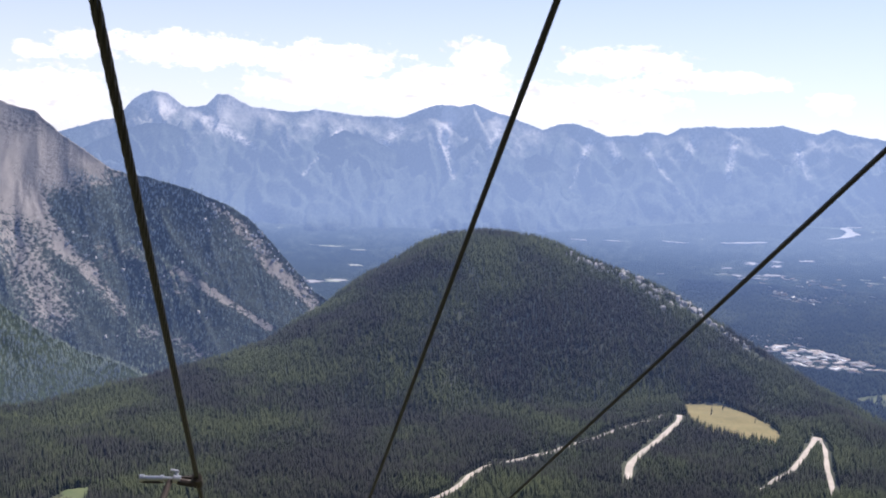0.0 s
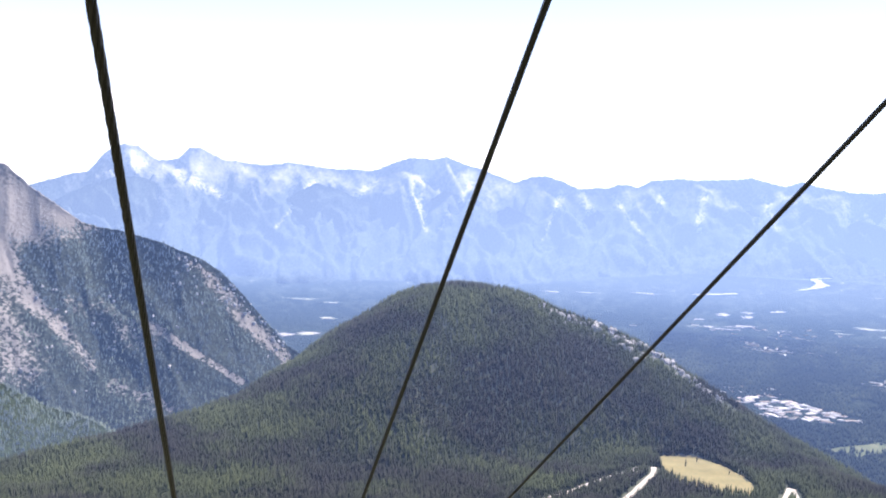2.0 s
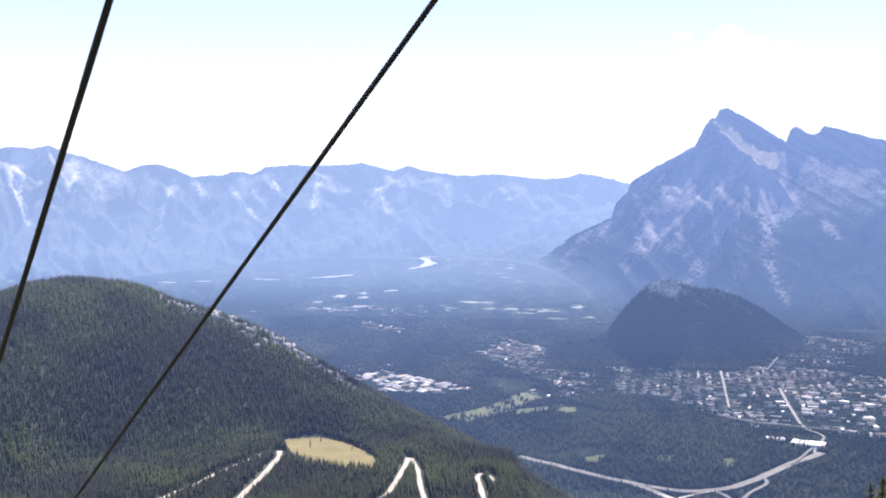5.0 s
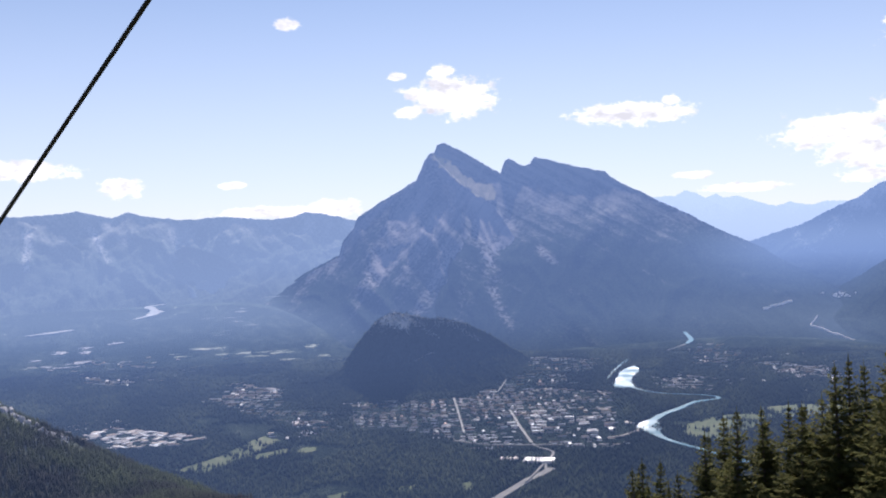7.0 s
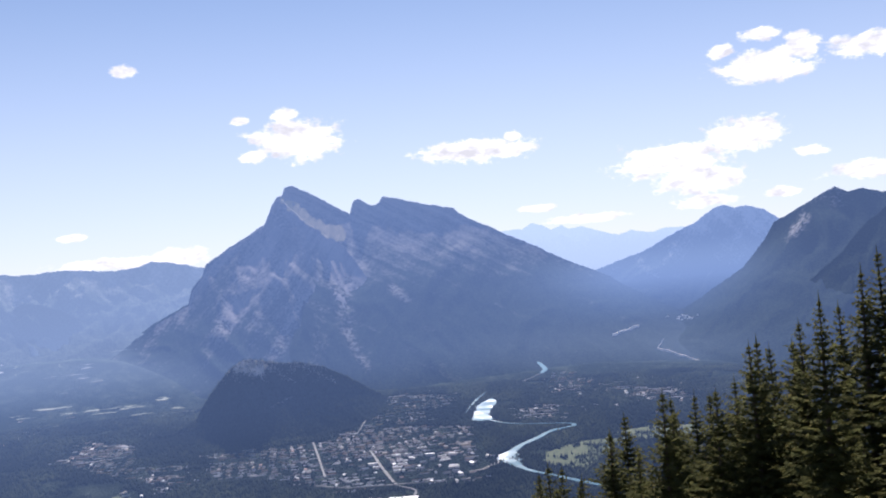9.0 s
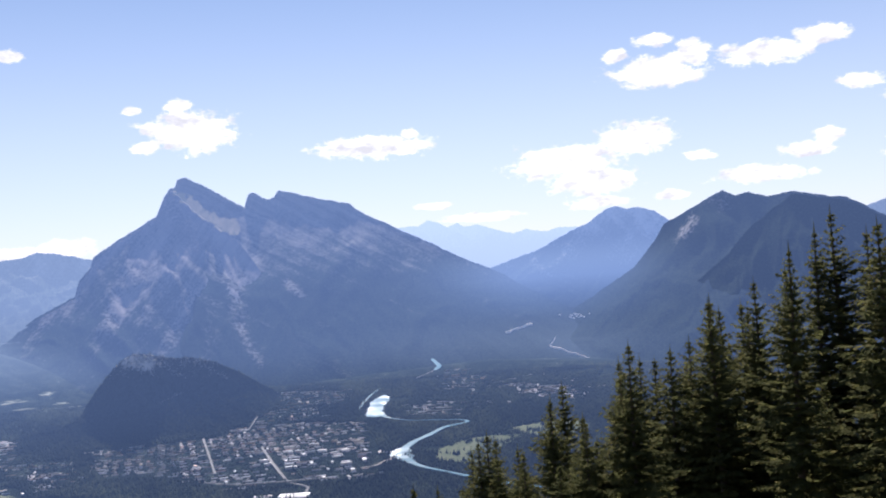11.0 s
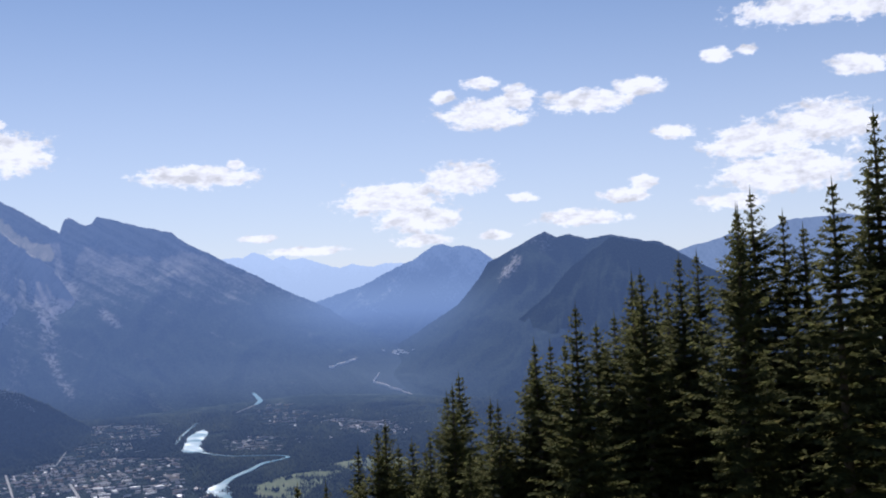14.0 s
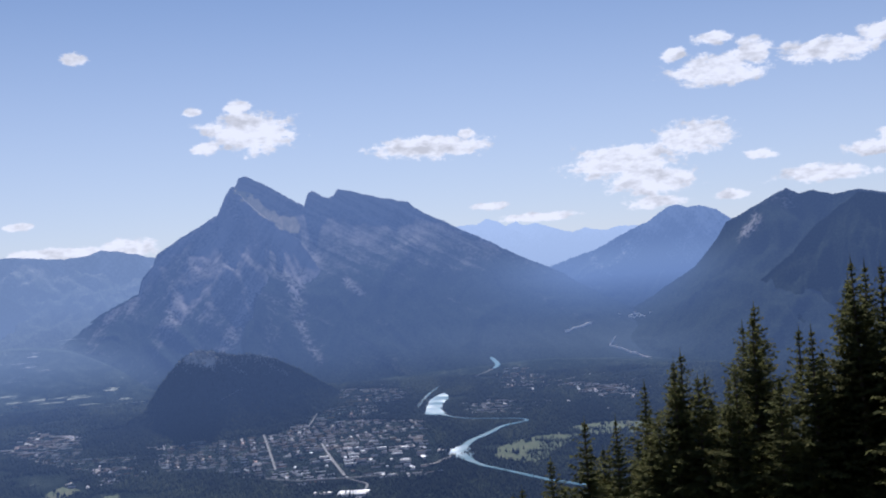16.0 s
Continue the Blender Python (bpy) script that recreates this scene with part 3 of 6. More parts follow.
def part(name, bm, material, parent, label=""):
    data = bpy.data.meshes.new(name)
    bm.to_mesh(data)
    bm.free()
    data.materials.append(material)
    ob = new(name, data)
    ob.parent = parent
    return tagged(ob, label)


def part_mesh(name, data, parent, label=""):
    ob = new(name, data)
    ob.parent = parent
    return tagged(ob, label)


def thing(name, m, label, category, group="", kind=""):
    ob = new(name)
    ob.matrix_world = m
    return tagged(ob, label, category, group, kind)


# ---- the lie of the land ----
NEAR, SPAN, FADE = 2800.0, 1300.0, 4200.0


def drawn_in(x, y, z):
    """Beyond the wooded hill the valley's length is drawn together, keeping every bearing and slope of view."""
    x, y, z = np.asarray(x, float), np.asarray(y, float), np.asarray(z, float)
    far = np.hypot(x, y)
    near = np.where(far > NEAR, NEAR + SPAN * (1 - np.exp(-(far - NEAR) / FADE)), far)
    k = near / np.maximum(far, 1e-6)
    return np.stack([x * k, y * k, z * k], -1)


FLOOR = -720.0
HILL_LINE = np.array([(-30, -14.2), (-21.1, -13.4), (-16, -12.35), (-11.2, -11.15), (-9.3, -10.3), (-6.5, -8.45), (-4.1, -6.8), (-2.4, -5.85),
                      (-1.3, -5.1), (0.1, -4.5), (1.9, -4.12), (3.2, -4.15), (4.6, -4.25), (6, -4.62), (7.7, -5.3), (9.5, -5.95), (11.1, -6.55),
                      (12.7, -7.18), (14.4, -8.15), (15.8, -8.95), (18, -10.1), (20.2, -11.2), (23, -12.5), (27, -14.6), (33, -17.2)])
HILL_FAR = np.array([(-30, 1700), (-21, 1850), (-11, 2100), (-5, 2350), (2, 2450), (10, 2430), (18, 2300), (24, 2150), (33, 1950)])
HILL_RUN = np.array([(-30, 250), (-12, 450), (0, 650), (8, 500), (13, 330), (20, 250), (33, 200)])


def ground_z(x, y):
    x, y = np.asarray(x, float), np.asarray(y, float)
    far, az = np.hypot(x, y), np.degrees(np.arctan2(x, y))
    slope = np.minimum(-12 - 0.515 * y - 0.5 * np.maximum(0, x - 130), 240)
    crest = np.interp(az, HILL_FAR[:, 0], HILL_FAR[:, 1])
    top = crest * np.tan(np.radians(np.interp(az, HILL_LINE[:, 0], HILL_LINE[:, 1])))
    top = FLOOR + (top - FLOOR) * smooth(40, 33, az)
    saddle = np.interp(az, [-60, 24.5, 27.5, 32], [-435, -435, -560, FLOOR])
    s = np.clip((far - crest) / np.interp(az, HILL_RUN[:, 0], HILL_RUN[:, 1]) + 1, 0, 1)
    hill = saddle + (top - saddle) * np.sin(s * np.pi / 2) ** 1.15
    hill = np.where(far > crest, top - 0.55 * (far - crest), hill)
    z = np.maximum(np.maximum(slope, hill), FLOOR)
    rough = (fbm(x / 140, y / 140, 4, 3) - 0.5) * 22 * smooth(900, 1300, far) * smooth(FLOOR + 5, FLOOR + 60, z)
    rough = rough * (1 - 0.85 * np.exp(-((x - 490) ** 2 + (y - 1800) ** 2) / 260 ** 2))
    return z + rough + (fbm(x / 90, y / 90, 3, 9) - 0.5) * np.where(z < FLOOR + 4, 2.0, 6.0)


def build_ground():
    az = np.concatenate([np.arange(-38, 92, 0.25), np.arange(92, 322, 5.0)])
    far = np.concatenate([np.array([0.5, 4, 9, 15]), np.arange(22, 240, 12), np.arange(240, 1000, 40), np.arange(1000, 2750, 18),
                          np.arange(2750, 5000, 60), np.arange(5000, 15000, 130), np.geomspace(15000, 60000, 12)])
    a, r = np.meshgrid(np.radians(az), far)
    x, y = r * np.sin(a), r * np.cos(a)
    verts = drawn_in(x, y, ground_z(x, y))
    # past the valley's far end the sheet runs on level, under the mountains, to the horizon
    end = np.interp((np.degrees(a) + 180) % 360 - 180, [-20, 5, 14, 24, 26, 29.6, 33, 38, 44, 50, 60, 75], [10000, 10500, 14500, 14500, 13200, 7800, 6950, 6900, 7400, 7800, 6900, 5700])
    last = drawn_in(end * np.sin(a), end * np.cos(a), np.full(a.shape, FLOOR))
    beyond = (r > end) & (verts[..., 2] < 0)
    start = np.hypot(last[..., 0], last[..., 1])
    out = start + (4960 - start) * np.clip((r - end) / (60000 - end), 0, 1)
    verts[..., 0] = np.where(beyond, out * np.sin(a), verts[..., 0])
    verts[..., 1] = np.where(beyond, out * np.cos(a), verts[..., 1])
    verts[..., 2] = np.where(beyond, last[..., 2] - 4, verts[..., 2])
    verts = verts.reshape(-1, 3)
    faces = grid_faces(len(far), len(az), wrap=True)
    index = np.repeat((far[:-1] > 2740).astype(int), len(az))
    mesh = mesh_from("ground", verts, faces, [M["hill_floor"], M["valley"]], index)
    tagged(new("ground", mesh), "forested mountain slope, wooded hill and wide valley floor", "ground", kind="structure")


build_ground()


# ---- mountains ----
def on_slope(ob, az, el):
    """The place on a mountain's flank at that bearing and height in degrees."""
    trees = [BVHTree.FromPolygons([v.co for v in o.data.vertices], [p.vertices for p in o.data.polygons]) for o in (ob if isinstance(ob, tuple) else (ob,))]
    way = [Vector((math.sin(radians(a)) * math.cos(radians(e)), math.cos(radians(a)) * math.cos(radians(e)), math.sin(radians(e)))) for a, e in zip(az, el)]
    met = [[hit for hit in (tree.ray_cast(Vector((0, 0, 0)), w) for tree in trees) if hit[0]] for w in way]
    return [min(hits, key=lambda hit: hit[3])[0] if hits else None for hits in met]


def foot_distance(e):
    """How far off the drawn-in valley floor lies that is seen e degrees below the horizon."""
    far = FLOOR / np.tan(np.radians(e))
    return np.where(far > NEAR, NEAR + SPAN * (1 - np.exp(-(far - NEAR) / FADE)), far)


def mountain(name, label, line, far_top, foot, material, spurs, relief, seed, step=0.09, rows=64, hang=0.8, foot_r=None, forks=5, slant=1.6, broad=1.2, halves=False):
    """A mountain from its crest line (bearing, height in degrees), the crest's distance, and how far below the horizon its foot lies."""
    line = np.array(line, float)
    az = np.arange(line[0, 0], line[-1, 0] + step / 2, step)
    crest = np.interp(az, line[:, 0], line[:, 1])
    crest = crest + (fbm(az * 2.2, az * 0 + seed, 4, seed) - 0.5) * 0.09 + (fbm(az * 9, az * 0 + seed, 2, seed + 5) - 0.5) * 0.07
    top_r = np.interp(az, np.linspace(az[0], az[-1], len(far_top)), far_top) if np.ndim(far_top) else np.full(len(az), float(far_top))
    top_r = top_r + (fbm(az * 0.25, az * 0 + 1, 2, seed + 2) - 0.5) * 160
    # the slopes below follow the crest's broad shape only
    half = int(3.0 / step)
    bell = np.exp(-0.5 * (np.arange(-half, half + 1) * step / broad) ** 2)
    broad_crest = np.convolve(np.pad(crest, half, mode="reflect", reflect_type="odd"), bell / bell.sum(), "valid")
    if np.ndim(foot) == 2:
        foot_e = np.interp(az, np.array(foot)[:, 0], np.array(foot)[:, 1])
    else:
        foot_e = np.interp(az, np.linspace(az[0], az[-1], len(foot)), foot)
    foot_r = foot_distance(foot_e) if foot_r is None else np.interp(az, np.linspace(az[0], az[-1], len(foot_r)), foot_r)
    w = np.r_[0, 0.002, np.linspace(1.0 / rows, 1, rows - 2)][:, None]
    top_z, foot_z = top_r * np.tan(np.radians(crest)), foot_r * np.tan(np.radians(foot_e)) - 22
    foot_z = np.minimum(foot_z, top_z - 10)
    r = top_r + (foot_r - top_r) * w
    base_z = np.maximum(top_r * np.tan(np.radians(broad_crest)), foot_z + 5)
    z = base_z + (foot_z - base_z) * w ** hang + (top_z - base_z) * np.exp(-w * 11)
    bend = (fbm(az[None] * 0.5 + w * 0, w * 2.5, 3, seed + 8) - 0.5) * 1.6
    # spurs fork downhill: two families of ribs, leaning either way
    one = fbm((az[None] + bend) * spurs * 0.55 + w * slant, w * 1.5 + 0 * az[None], forks, seed + 11, ridged=True)
    two = fbm((az[None] + bend) * spurs * 0.6 - w * slant, w * 1.5 + 0 * az[None] + 9, forks, seed + 31, ridged=True)
    ribs = np.maximum(one, two) ** 1.6 - 0.55
    grit = fbm((az[None] + bend) * spurs * 4, w * 9 + 0 * az[None], 4, seed + 21) - 0.5
    tall = (top_z - foot_z)[None]
    lift = relief * tall * np.minimum(1, w * 5) * (1 - w) ** 0.35
    z = z + lift * (ribs + 0.35 * grit)
    r = r - lift * ribs * 0.5
    back_r = top_r[None] + np.array([[60], [160], [320]])
    back_z = top_z[None] - np.array([[0.2], [0.6], [1.3]]) * np.maximum(tall, 60) * 0.6
    r, z = np.concatenate([back_r[::-1], r]), np.concatenate([back_z[::-1], z])
    a = np.radians(az)[None]
    verts = np.stack([r * np.sin(a), r * np.cos(a), z], -1).reshape(-1, 3)
    mesh = mesh_from(name, verts, grid_faces(len(r), len(az)), [material])
    above = (z - foot_z[None]).ravel().astype(np.float32)
    if not halves:
        mesh.attributes.new("rise", "FLOAT", "POINT").data.foreach_set("value", above)
        return tagged(new(name, mesh), label, "mountain", "mountains round the valley")
    # crest and lower slope as two parts that share their seam and its normals
    normals = np.zeros(len(verts) * 3, np.float32)
    mesh.vertices.foreach_get("normal", normals)
    normals = normals.reshape(-1, 3)
    bpy.data.meshes.remove(mesh)
    seam, n, whole = int(len(r) * 0.55), len(az), None
    for piece, lo, hi in ((name, 0, seam + 1), ("forested_slope", seam, len(r))):
        mesh = mesh_from(piece, verts[lo * n:hi * n], grid_faces(hi - lo, n), [material])
        mesh.attributes.new("rise", "FLOAT", "POINT").data.foreach_set("value", above[lo * n:hi * n])
        mesh.normals_split_custom_set_from_vertices([tuple(v) for v in normals[lo * n:hi * n].tolist()])
        ob = new(piece, mesh)
        if whole is None:
            whole = tagged(ob, label, "mountain", "mountains round the valley")
        else:
            ob.parent = whole
            tagged(ob, "hazy forested lower slope")
    return whole


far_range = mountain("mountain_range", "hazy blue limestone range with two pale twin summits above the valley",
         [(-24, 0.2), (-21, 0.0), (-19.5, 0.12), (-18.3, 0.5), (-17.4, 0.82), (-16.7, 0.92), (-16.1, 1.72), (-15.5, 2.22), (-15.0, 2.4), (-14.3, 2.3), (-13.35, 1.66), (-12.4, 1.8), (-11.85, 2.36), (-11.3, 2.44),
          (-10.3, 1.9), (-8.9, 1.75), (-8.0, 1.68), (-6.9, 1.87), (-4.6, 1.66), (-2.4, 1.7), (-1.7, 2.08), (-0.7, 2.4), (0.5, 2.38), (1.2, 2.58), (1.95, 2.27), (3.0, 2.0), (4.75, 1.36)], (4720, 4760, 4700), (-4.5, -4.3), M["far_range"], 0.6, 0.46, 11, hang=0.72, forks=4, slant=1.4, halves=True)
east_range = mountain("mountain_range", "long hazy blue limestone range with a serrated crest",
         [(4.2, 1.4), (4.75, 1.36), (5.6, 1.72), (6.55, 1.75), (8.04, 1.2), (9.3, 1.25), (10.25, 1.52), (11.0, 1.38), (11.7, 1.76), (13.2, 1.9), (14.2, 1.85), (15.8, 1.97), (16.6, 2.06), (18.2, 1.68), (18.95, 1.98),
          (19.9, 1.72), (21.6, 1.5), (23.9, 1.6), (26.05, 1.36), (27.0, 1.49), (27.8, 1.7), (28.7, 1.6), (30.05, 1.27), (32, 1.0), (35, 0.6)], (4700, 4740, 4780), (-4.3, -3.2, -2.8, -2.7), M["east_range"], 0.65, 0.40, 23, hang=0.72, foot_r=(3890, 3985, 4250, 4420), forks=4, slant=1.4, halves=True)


def buttress(whole, label, line, far, foot, foot_r, material, relief, seed):
    """A lower ridge that stands out before a mountain's main wall, as a part of it."""
    ob = mountain("buttress", label, line, far, foot, material, 1.1, relief, seed, step=0.07, rows=40, hang=0.8, foot_r=foot_r, broad=0.5)
    ob.parent = whole
    for key in ("category", "group"):
        del ob[key]
    return ob


for k, line in enumerate((
        [(-19.55, -1.74), (-18.1, -0.46), (-16.6, 0.3), (-15.32, 0.78), (-14.0, 0.79), (-12.51, 0.14), (-11.25, -0.7), (-9.27, -2.03)],
        [(-10.38, -1.94), (-8.76, -0.87), (-7.39, -0.23), (-6.29, 0.45), (-5.45, 0.9), (-4.3, 0.64), (-2.83, -0.02), (-1.64, -0.69), (-0.14, -1.64)],
        [(-1.59, -1.85), (-0.48, -0.64), (0.35, 0.28), (1.2, 0.82), (2.09, 0.51), (3.31, -0.46), (4.23, -1.44)],
        [(1.31, -2.27), (2.69, -1.1), (3.8, -0.18), (4.51, 0.14), (5.55, -0.33), (6.75, -1.29), (7.66, -1.98)])):
    buttress(far_range, "hazy forested buttress", line, (4500, 4470, 4440, 4470, 4500), (-3.3, -3.5, -3.3), (4200, 4080, 4200), M["range_woods"], 0.3, 301 + k)
for k, line in enumerate((
        [(6.5, -2.03), (7.9, -0.8), (9.02, 0.14), (9.77, -0.27), (10.83, -0.94), (12.34, -1.89)],
        [(12.62, -1.73), (14.31, -0.62), (15.72, 0.17), (16.58, 0.45), (18.05, -0.15), (20.12, -1.34)],
        [(18.99, -1.54), (20.36, -0.6), (21.73, 0.18), (23.15, -0.26), (25.15, -1.34)])):
    buttress(east_range, "hazy forested buttress", line, (4540, 4510, 4490, 4510, 4540), (-2.9, -3.1, -2.9), (4330, 4230, 4330), M["range_woods"], 0.3, 311 + k)
scree_peak = mountain("mountain", "grey limestone mountain with scree gullies and forest on its lower slopes",
         [(-34, 5.5), (-28, 3.2), (-24, 2.0), (-22, 1.47), (-21.5, 1.29), (-20.5, 1.13), (-19.84, 0.57), (-19.45, 0.18), (-18.14, -0.72), (-16.9, -1.55), (-16.2, -1.78), (-15.2, -1.88), (-13.25, -2.4), (-11.3, -3.1),
          (-10.15, -3.75), (-8.96, -4.95), (-7.8, -6.2), (-6.6, -7.5), (-5.7, -8.0), (-4.5, -9.5)], (3700, 3450, 3150), (-15.5, -15.5, -14.5), M["scree_peak"], 0.5, 0.10, 31, hang=0.85, slant=1.8)
spur = mountain("mountain_spur", "dark forested spur in the shade below the scree mountain",
         [(-34, -5), (-26, -6.6), (-22, -8.2), (-20.4, -9.4), (-18.6, -10.4), (-16.1, -11.3), (-14.4, -12.3), (-12, -13.8)],
         (2750, 2700), (-17.5, -18.0), M["spur"], 0.5, 0.10, 43, foot_r=(2050, 2000))
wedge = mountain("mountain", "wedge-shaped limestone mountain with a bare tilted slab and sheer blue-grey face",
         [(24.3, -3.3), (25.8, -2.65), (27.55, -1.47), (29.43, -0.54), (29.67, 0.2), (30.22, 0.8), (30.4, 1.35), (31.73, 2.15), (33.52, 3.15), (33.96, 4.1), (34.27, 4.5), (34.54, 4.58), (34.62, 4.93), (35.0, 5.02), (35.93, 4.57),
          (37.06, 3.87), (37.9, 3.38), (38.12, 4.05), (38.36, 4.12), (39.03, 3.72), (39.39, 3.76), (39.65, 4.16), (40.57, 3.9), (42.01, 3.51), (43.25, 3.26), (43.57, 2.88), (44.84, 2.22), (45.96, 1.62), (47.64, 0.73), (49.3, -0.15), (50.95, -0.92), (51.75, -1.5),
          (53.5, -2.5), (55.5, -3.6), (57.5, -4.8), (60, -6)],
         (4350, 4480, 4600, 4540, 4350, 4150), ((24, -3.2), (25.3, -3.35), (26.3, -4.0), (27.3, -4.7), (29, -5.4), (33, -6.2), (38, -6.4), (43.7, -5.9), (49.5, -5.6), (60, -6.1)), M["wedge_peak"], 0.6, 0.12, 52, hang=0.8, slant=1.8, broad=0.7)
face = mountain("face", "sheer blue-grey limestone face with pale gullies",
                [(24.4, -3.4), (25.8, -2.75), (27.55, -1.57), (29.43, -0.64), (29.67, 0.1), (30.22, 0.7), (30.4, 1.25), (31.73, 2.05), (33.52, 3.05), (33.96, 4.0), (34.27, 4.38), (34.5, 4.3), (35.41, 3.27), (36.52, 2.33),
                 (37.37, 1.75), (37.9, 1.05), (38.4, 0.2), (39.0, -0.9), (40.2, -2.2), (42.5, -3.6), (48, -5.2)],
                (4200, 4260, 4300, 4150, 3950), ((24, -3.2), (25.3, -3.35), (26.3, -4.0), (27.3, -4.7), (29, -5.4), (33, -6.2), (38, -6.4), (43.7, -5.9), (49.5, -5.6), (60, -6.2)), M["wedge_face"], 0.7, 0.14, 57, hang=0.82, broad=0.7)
face.parent = wedge
for key in ("category", "group"):
    del face[key]


SLAB = [(34.3, 4.5), (34.7, 4.42), (35.04, 4.25), (36.14, 3.3), (37.28, 2.82), (37.75, 2.3), (37.37, 1.85), (36.52, 2.3), (35.41, 3.24)]


def rock_slab(outline):
    """The bare slab that slants down between the sheer face and the notch."""
    edge = np.array(outline)
    az, el = np.arange(edge[:, 0].min(), edge[:, 0].max(), 0.05), np.arange(edge[:, 1].min(), edge[:, 1].max(), 0.05)
    trees = [BVHTree.FromPolygons([v.co for v in ob.data.vertices], [p.vertices for p in ob.data.polygons]) for ob in (wedge, face)]
    bm, made = bmesh.new(), {}
    for i, a in enumerate(az):
        for j, e in enumerate(el):
            ragged = 0.32 * (noise.noise(Vector((a * 2.5, e * 2.5, 1))) + 0.5 * noise.noise(Vector((a * 6, e * 6, 4))))
            x, y, hit = a + ragged, e + ragged * 0.6, False
            for (ax, ay), (bx, by) in zip(edge, np.roll(edge, -1, 0)):
                if (ay > y) != (by > y) and x < (bx - ax) * (y - ay) / (by - ay + 1e-9) + ax:
                    hit = not hit
            if not hit:
                continue
            way = Vector((math.sin(radians(a)) * math.cos(radians(e)), math.cos(radians(a)) * math.cos(radians(e)), math.sin(radians(e))))
            far = [d for d in (tree.ray_cast(Vector((0, 0, 0)), way)[3] for tree in trees) if d]
            if far:
                ahead = 8 + 75 * (1 - (e - el[0]) / (el[-1] - el[0])) + 3 * noise.noise(Vector((a * 4, e * 4, 7)))
                made[i, j] = bm.verts.new(way * (min(far) - ahead))
    for i, j in made:
        corners = [(i, j), (i + 1, j), (i + 1, j + 1), (i, j + 1)]
        if all(c in made for c in corners):
            bm.faces.new([made[c] for c in corners])
    loose = [v for v in bm.verts if not v.link_faces]
    bmesh.ops.delete(bm, geom=loose, context="VERTS")
    rim = bmesh.ops.extrude_edge_only(bm, edges=[e for e in bm.edges if e.is_boundary])
    for v in rim["geom"]:
        if isinstance(v, bmesh.types.BMVert):
            v.co *= 1 + 130 / v.co.length
    bmesh.ops.recalc_face_normals(bm, faces=bm.faces)
    part("slab", bm, M["slab"], wedge, "bare pale limestone slab")


rock_slab(SLAB)
knoll = mountain("mountain", "small steep wooded mountain with a pale rocky top",
         [(25.4, -7.1), (28.3, -6.95), (29.3, -6.45), (29.98, -5.4), (30.59, -4.65), (31.35, -3.93), (31.94, -3.62), (32.66, -3.65), (33.65, -3.94), (34.81, -4.02), (35.95, -4.38), (37.08, -4.95),
          (38.2, -5.68), (39.31, -6.4), (40.5, -6.95), (42.5, -7.3)], (3500, 3550, 3560, 3500), ((25, -7.4), (28, -7.6), (29.7, -8.0), (32.5, -8.3), (35.4, -8.2), (37.5, -7.8), (40, -7.5), (43, -7.7)), M["knoll"], 0.9, 0.07, 61, step=0.06, broad=0.5)
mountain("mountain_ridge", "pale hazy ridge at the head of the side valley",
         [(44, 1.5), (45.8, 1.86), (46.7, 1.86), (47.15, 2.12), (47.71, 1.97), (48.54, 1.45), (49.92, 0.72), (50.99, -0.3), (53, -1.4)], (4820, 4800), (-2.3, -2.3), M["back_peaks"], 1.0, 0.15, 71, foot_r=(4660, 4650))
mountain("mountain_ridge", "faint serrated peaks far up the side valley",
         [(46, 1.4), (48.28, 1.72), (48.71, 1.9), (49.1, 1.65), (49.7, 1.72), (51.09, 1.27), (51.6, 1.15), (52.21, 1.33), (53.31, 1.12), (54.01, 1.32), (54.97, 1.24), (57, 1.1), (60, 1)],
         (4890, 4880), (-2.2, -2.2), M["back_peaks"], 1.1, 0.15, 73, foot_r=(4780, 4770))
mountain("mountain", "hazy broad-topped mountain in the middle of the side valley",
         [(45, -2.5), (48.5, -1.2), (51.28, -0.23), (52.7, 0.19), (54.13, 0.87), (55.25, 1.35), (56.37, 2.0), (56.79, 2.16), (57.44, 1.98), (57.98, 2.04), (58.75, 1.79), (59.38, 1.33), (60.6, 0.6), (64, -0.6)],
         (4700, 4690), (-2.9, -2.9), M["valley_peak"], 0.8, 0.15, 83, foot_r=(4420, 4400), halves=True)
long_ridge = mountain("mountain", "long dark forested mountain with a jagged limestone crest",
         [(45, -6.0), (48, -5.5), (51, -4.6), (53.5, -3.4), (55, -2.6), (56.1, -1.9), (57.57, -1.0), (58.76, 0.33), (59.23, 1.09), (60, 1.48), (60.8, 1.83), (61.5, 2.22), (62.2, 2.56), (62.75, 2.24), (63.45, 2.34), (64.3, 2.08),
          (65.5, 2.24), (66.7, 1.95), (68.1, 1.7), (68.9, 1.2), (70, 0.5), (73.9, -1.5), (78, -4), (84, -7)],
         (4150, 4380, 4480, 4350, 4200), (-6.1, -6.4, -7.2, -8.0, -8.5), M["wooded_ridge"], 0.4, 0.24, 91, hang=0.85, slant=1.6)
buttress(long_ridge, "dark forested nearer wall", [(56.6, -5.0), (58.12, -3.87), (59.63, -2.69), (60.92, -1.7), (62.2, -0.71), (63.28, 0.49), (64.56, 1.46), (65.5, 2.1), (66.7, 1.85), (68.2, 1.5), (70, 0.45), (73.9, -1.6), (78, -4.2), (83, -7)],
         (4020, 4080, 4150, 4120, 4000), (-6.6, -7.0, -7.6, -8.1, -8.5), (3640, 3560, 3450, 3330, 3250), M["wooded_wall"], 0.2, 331)
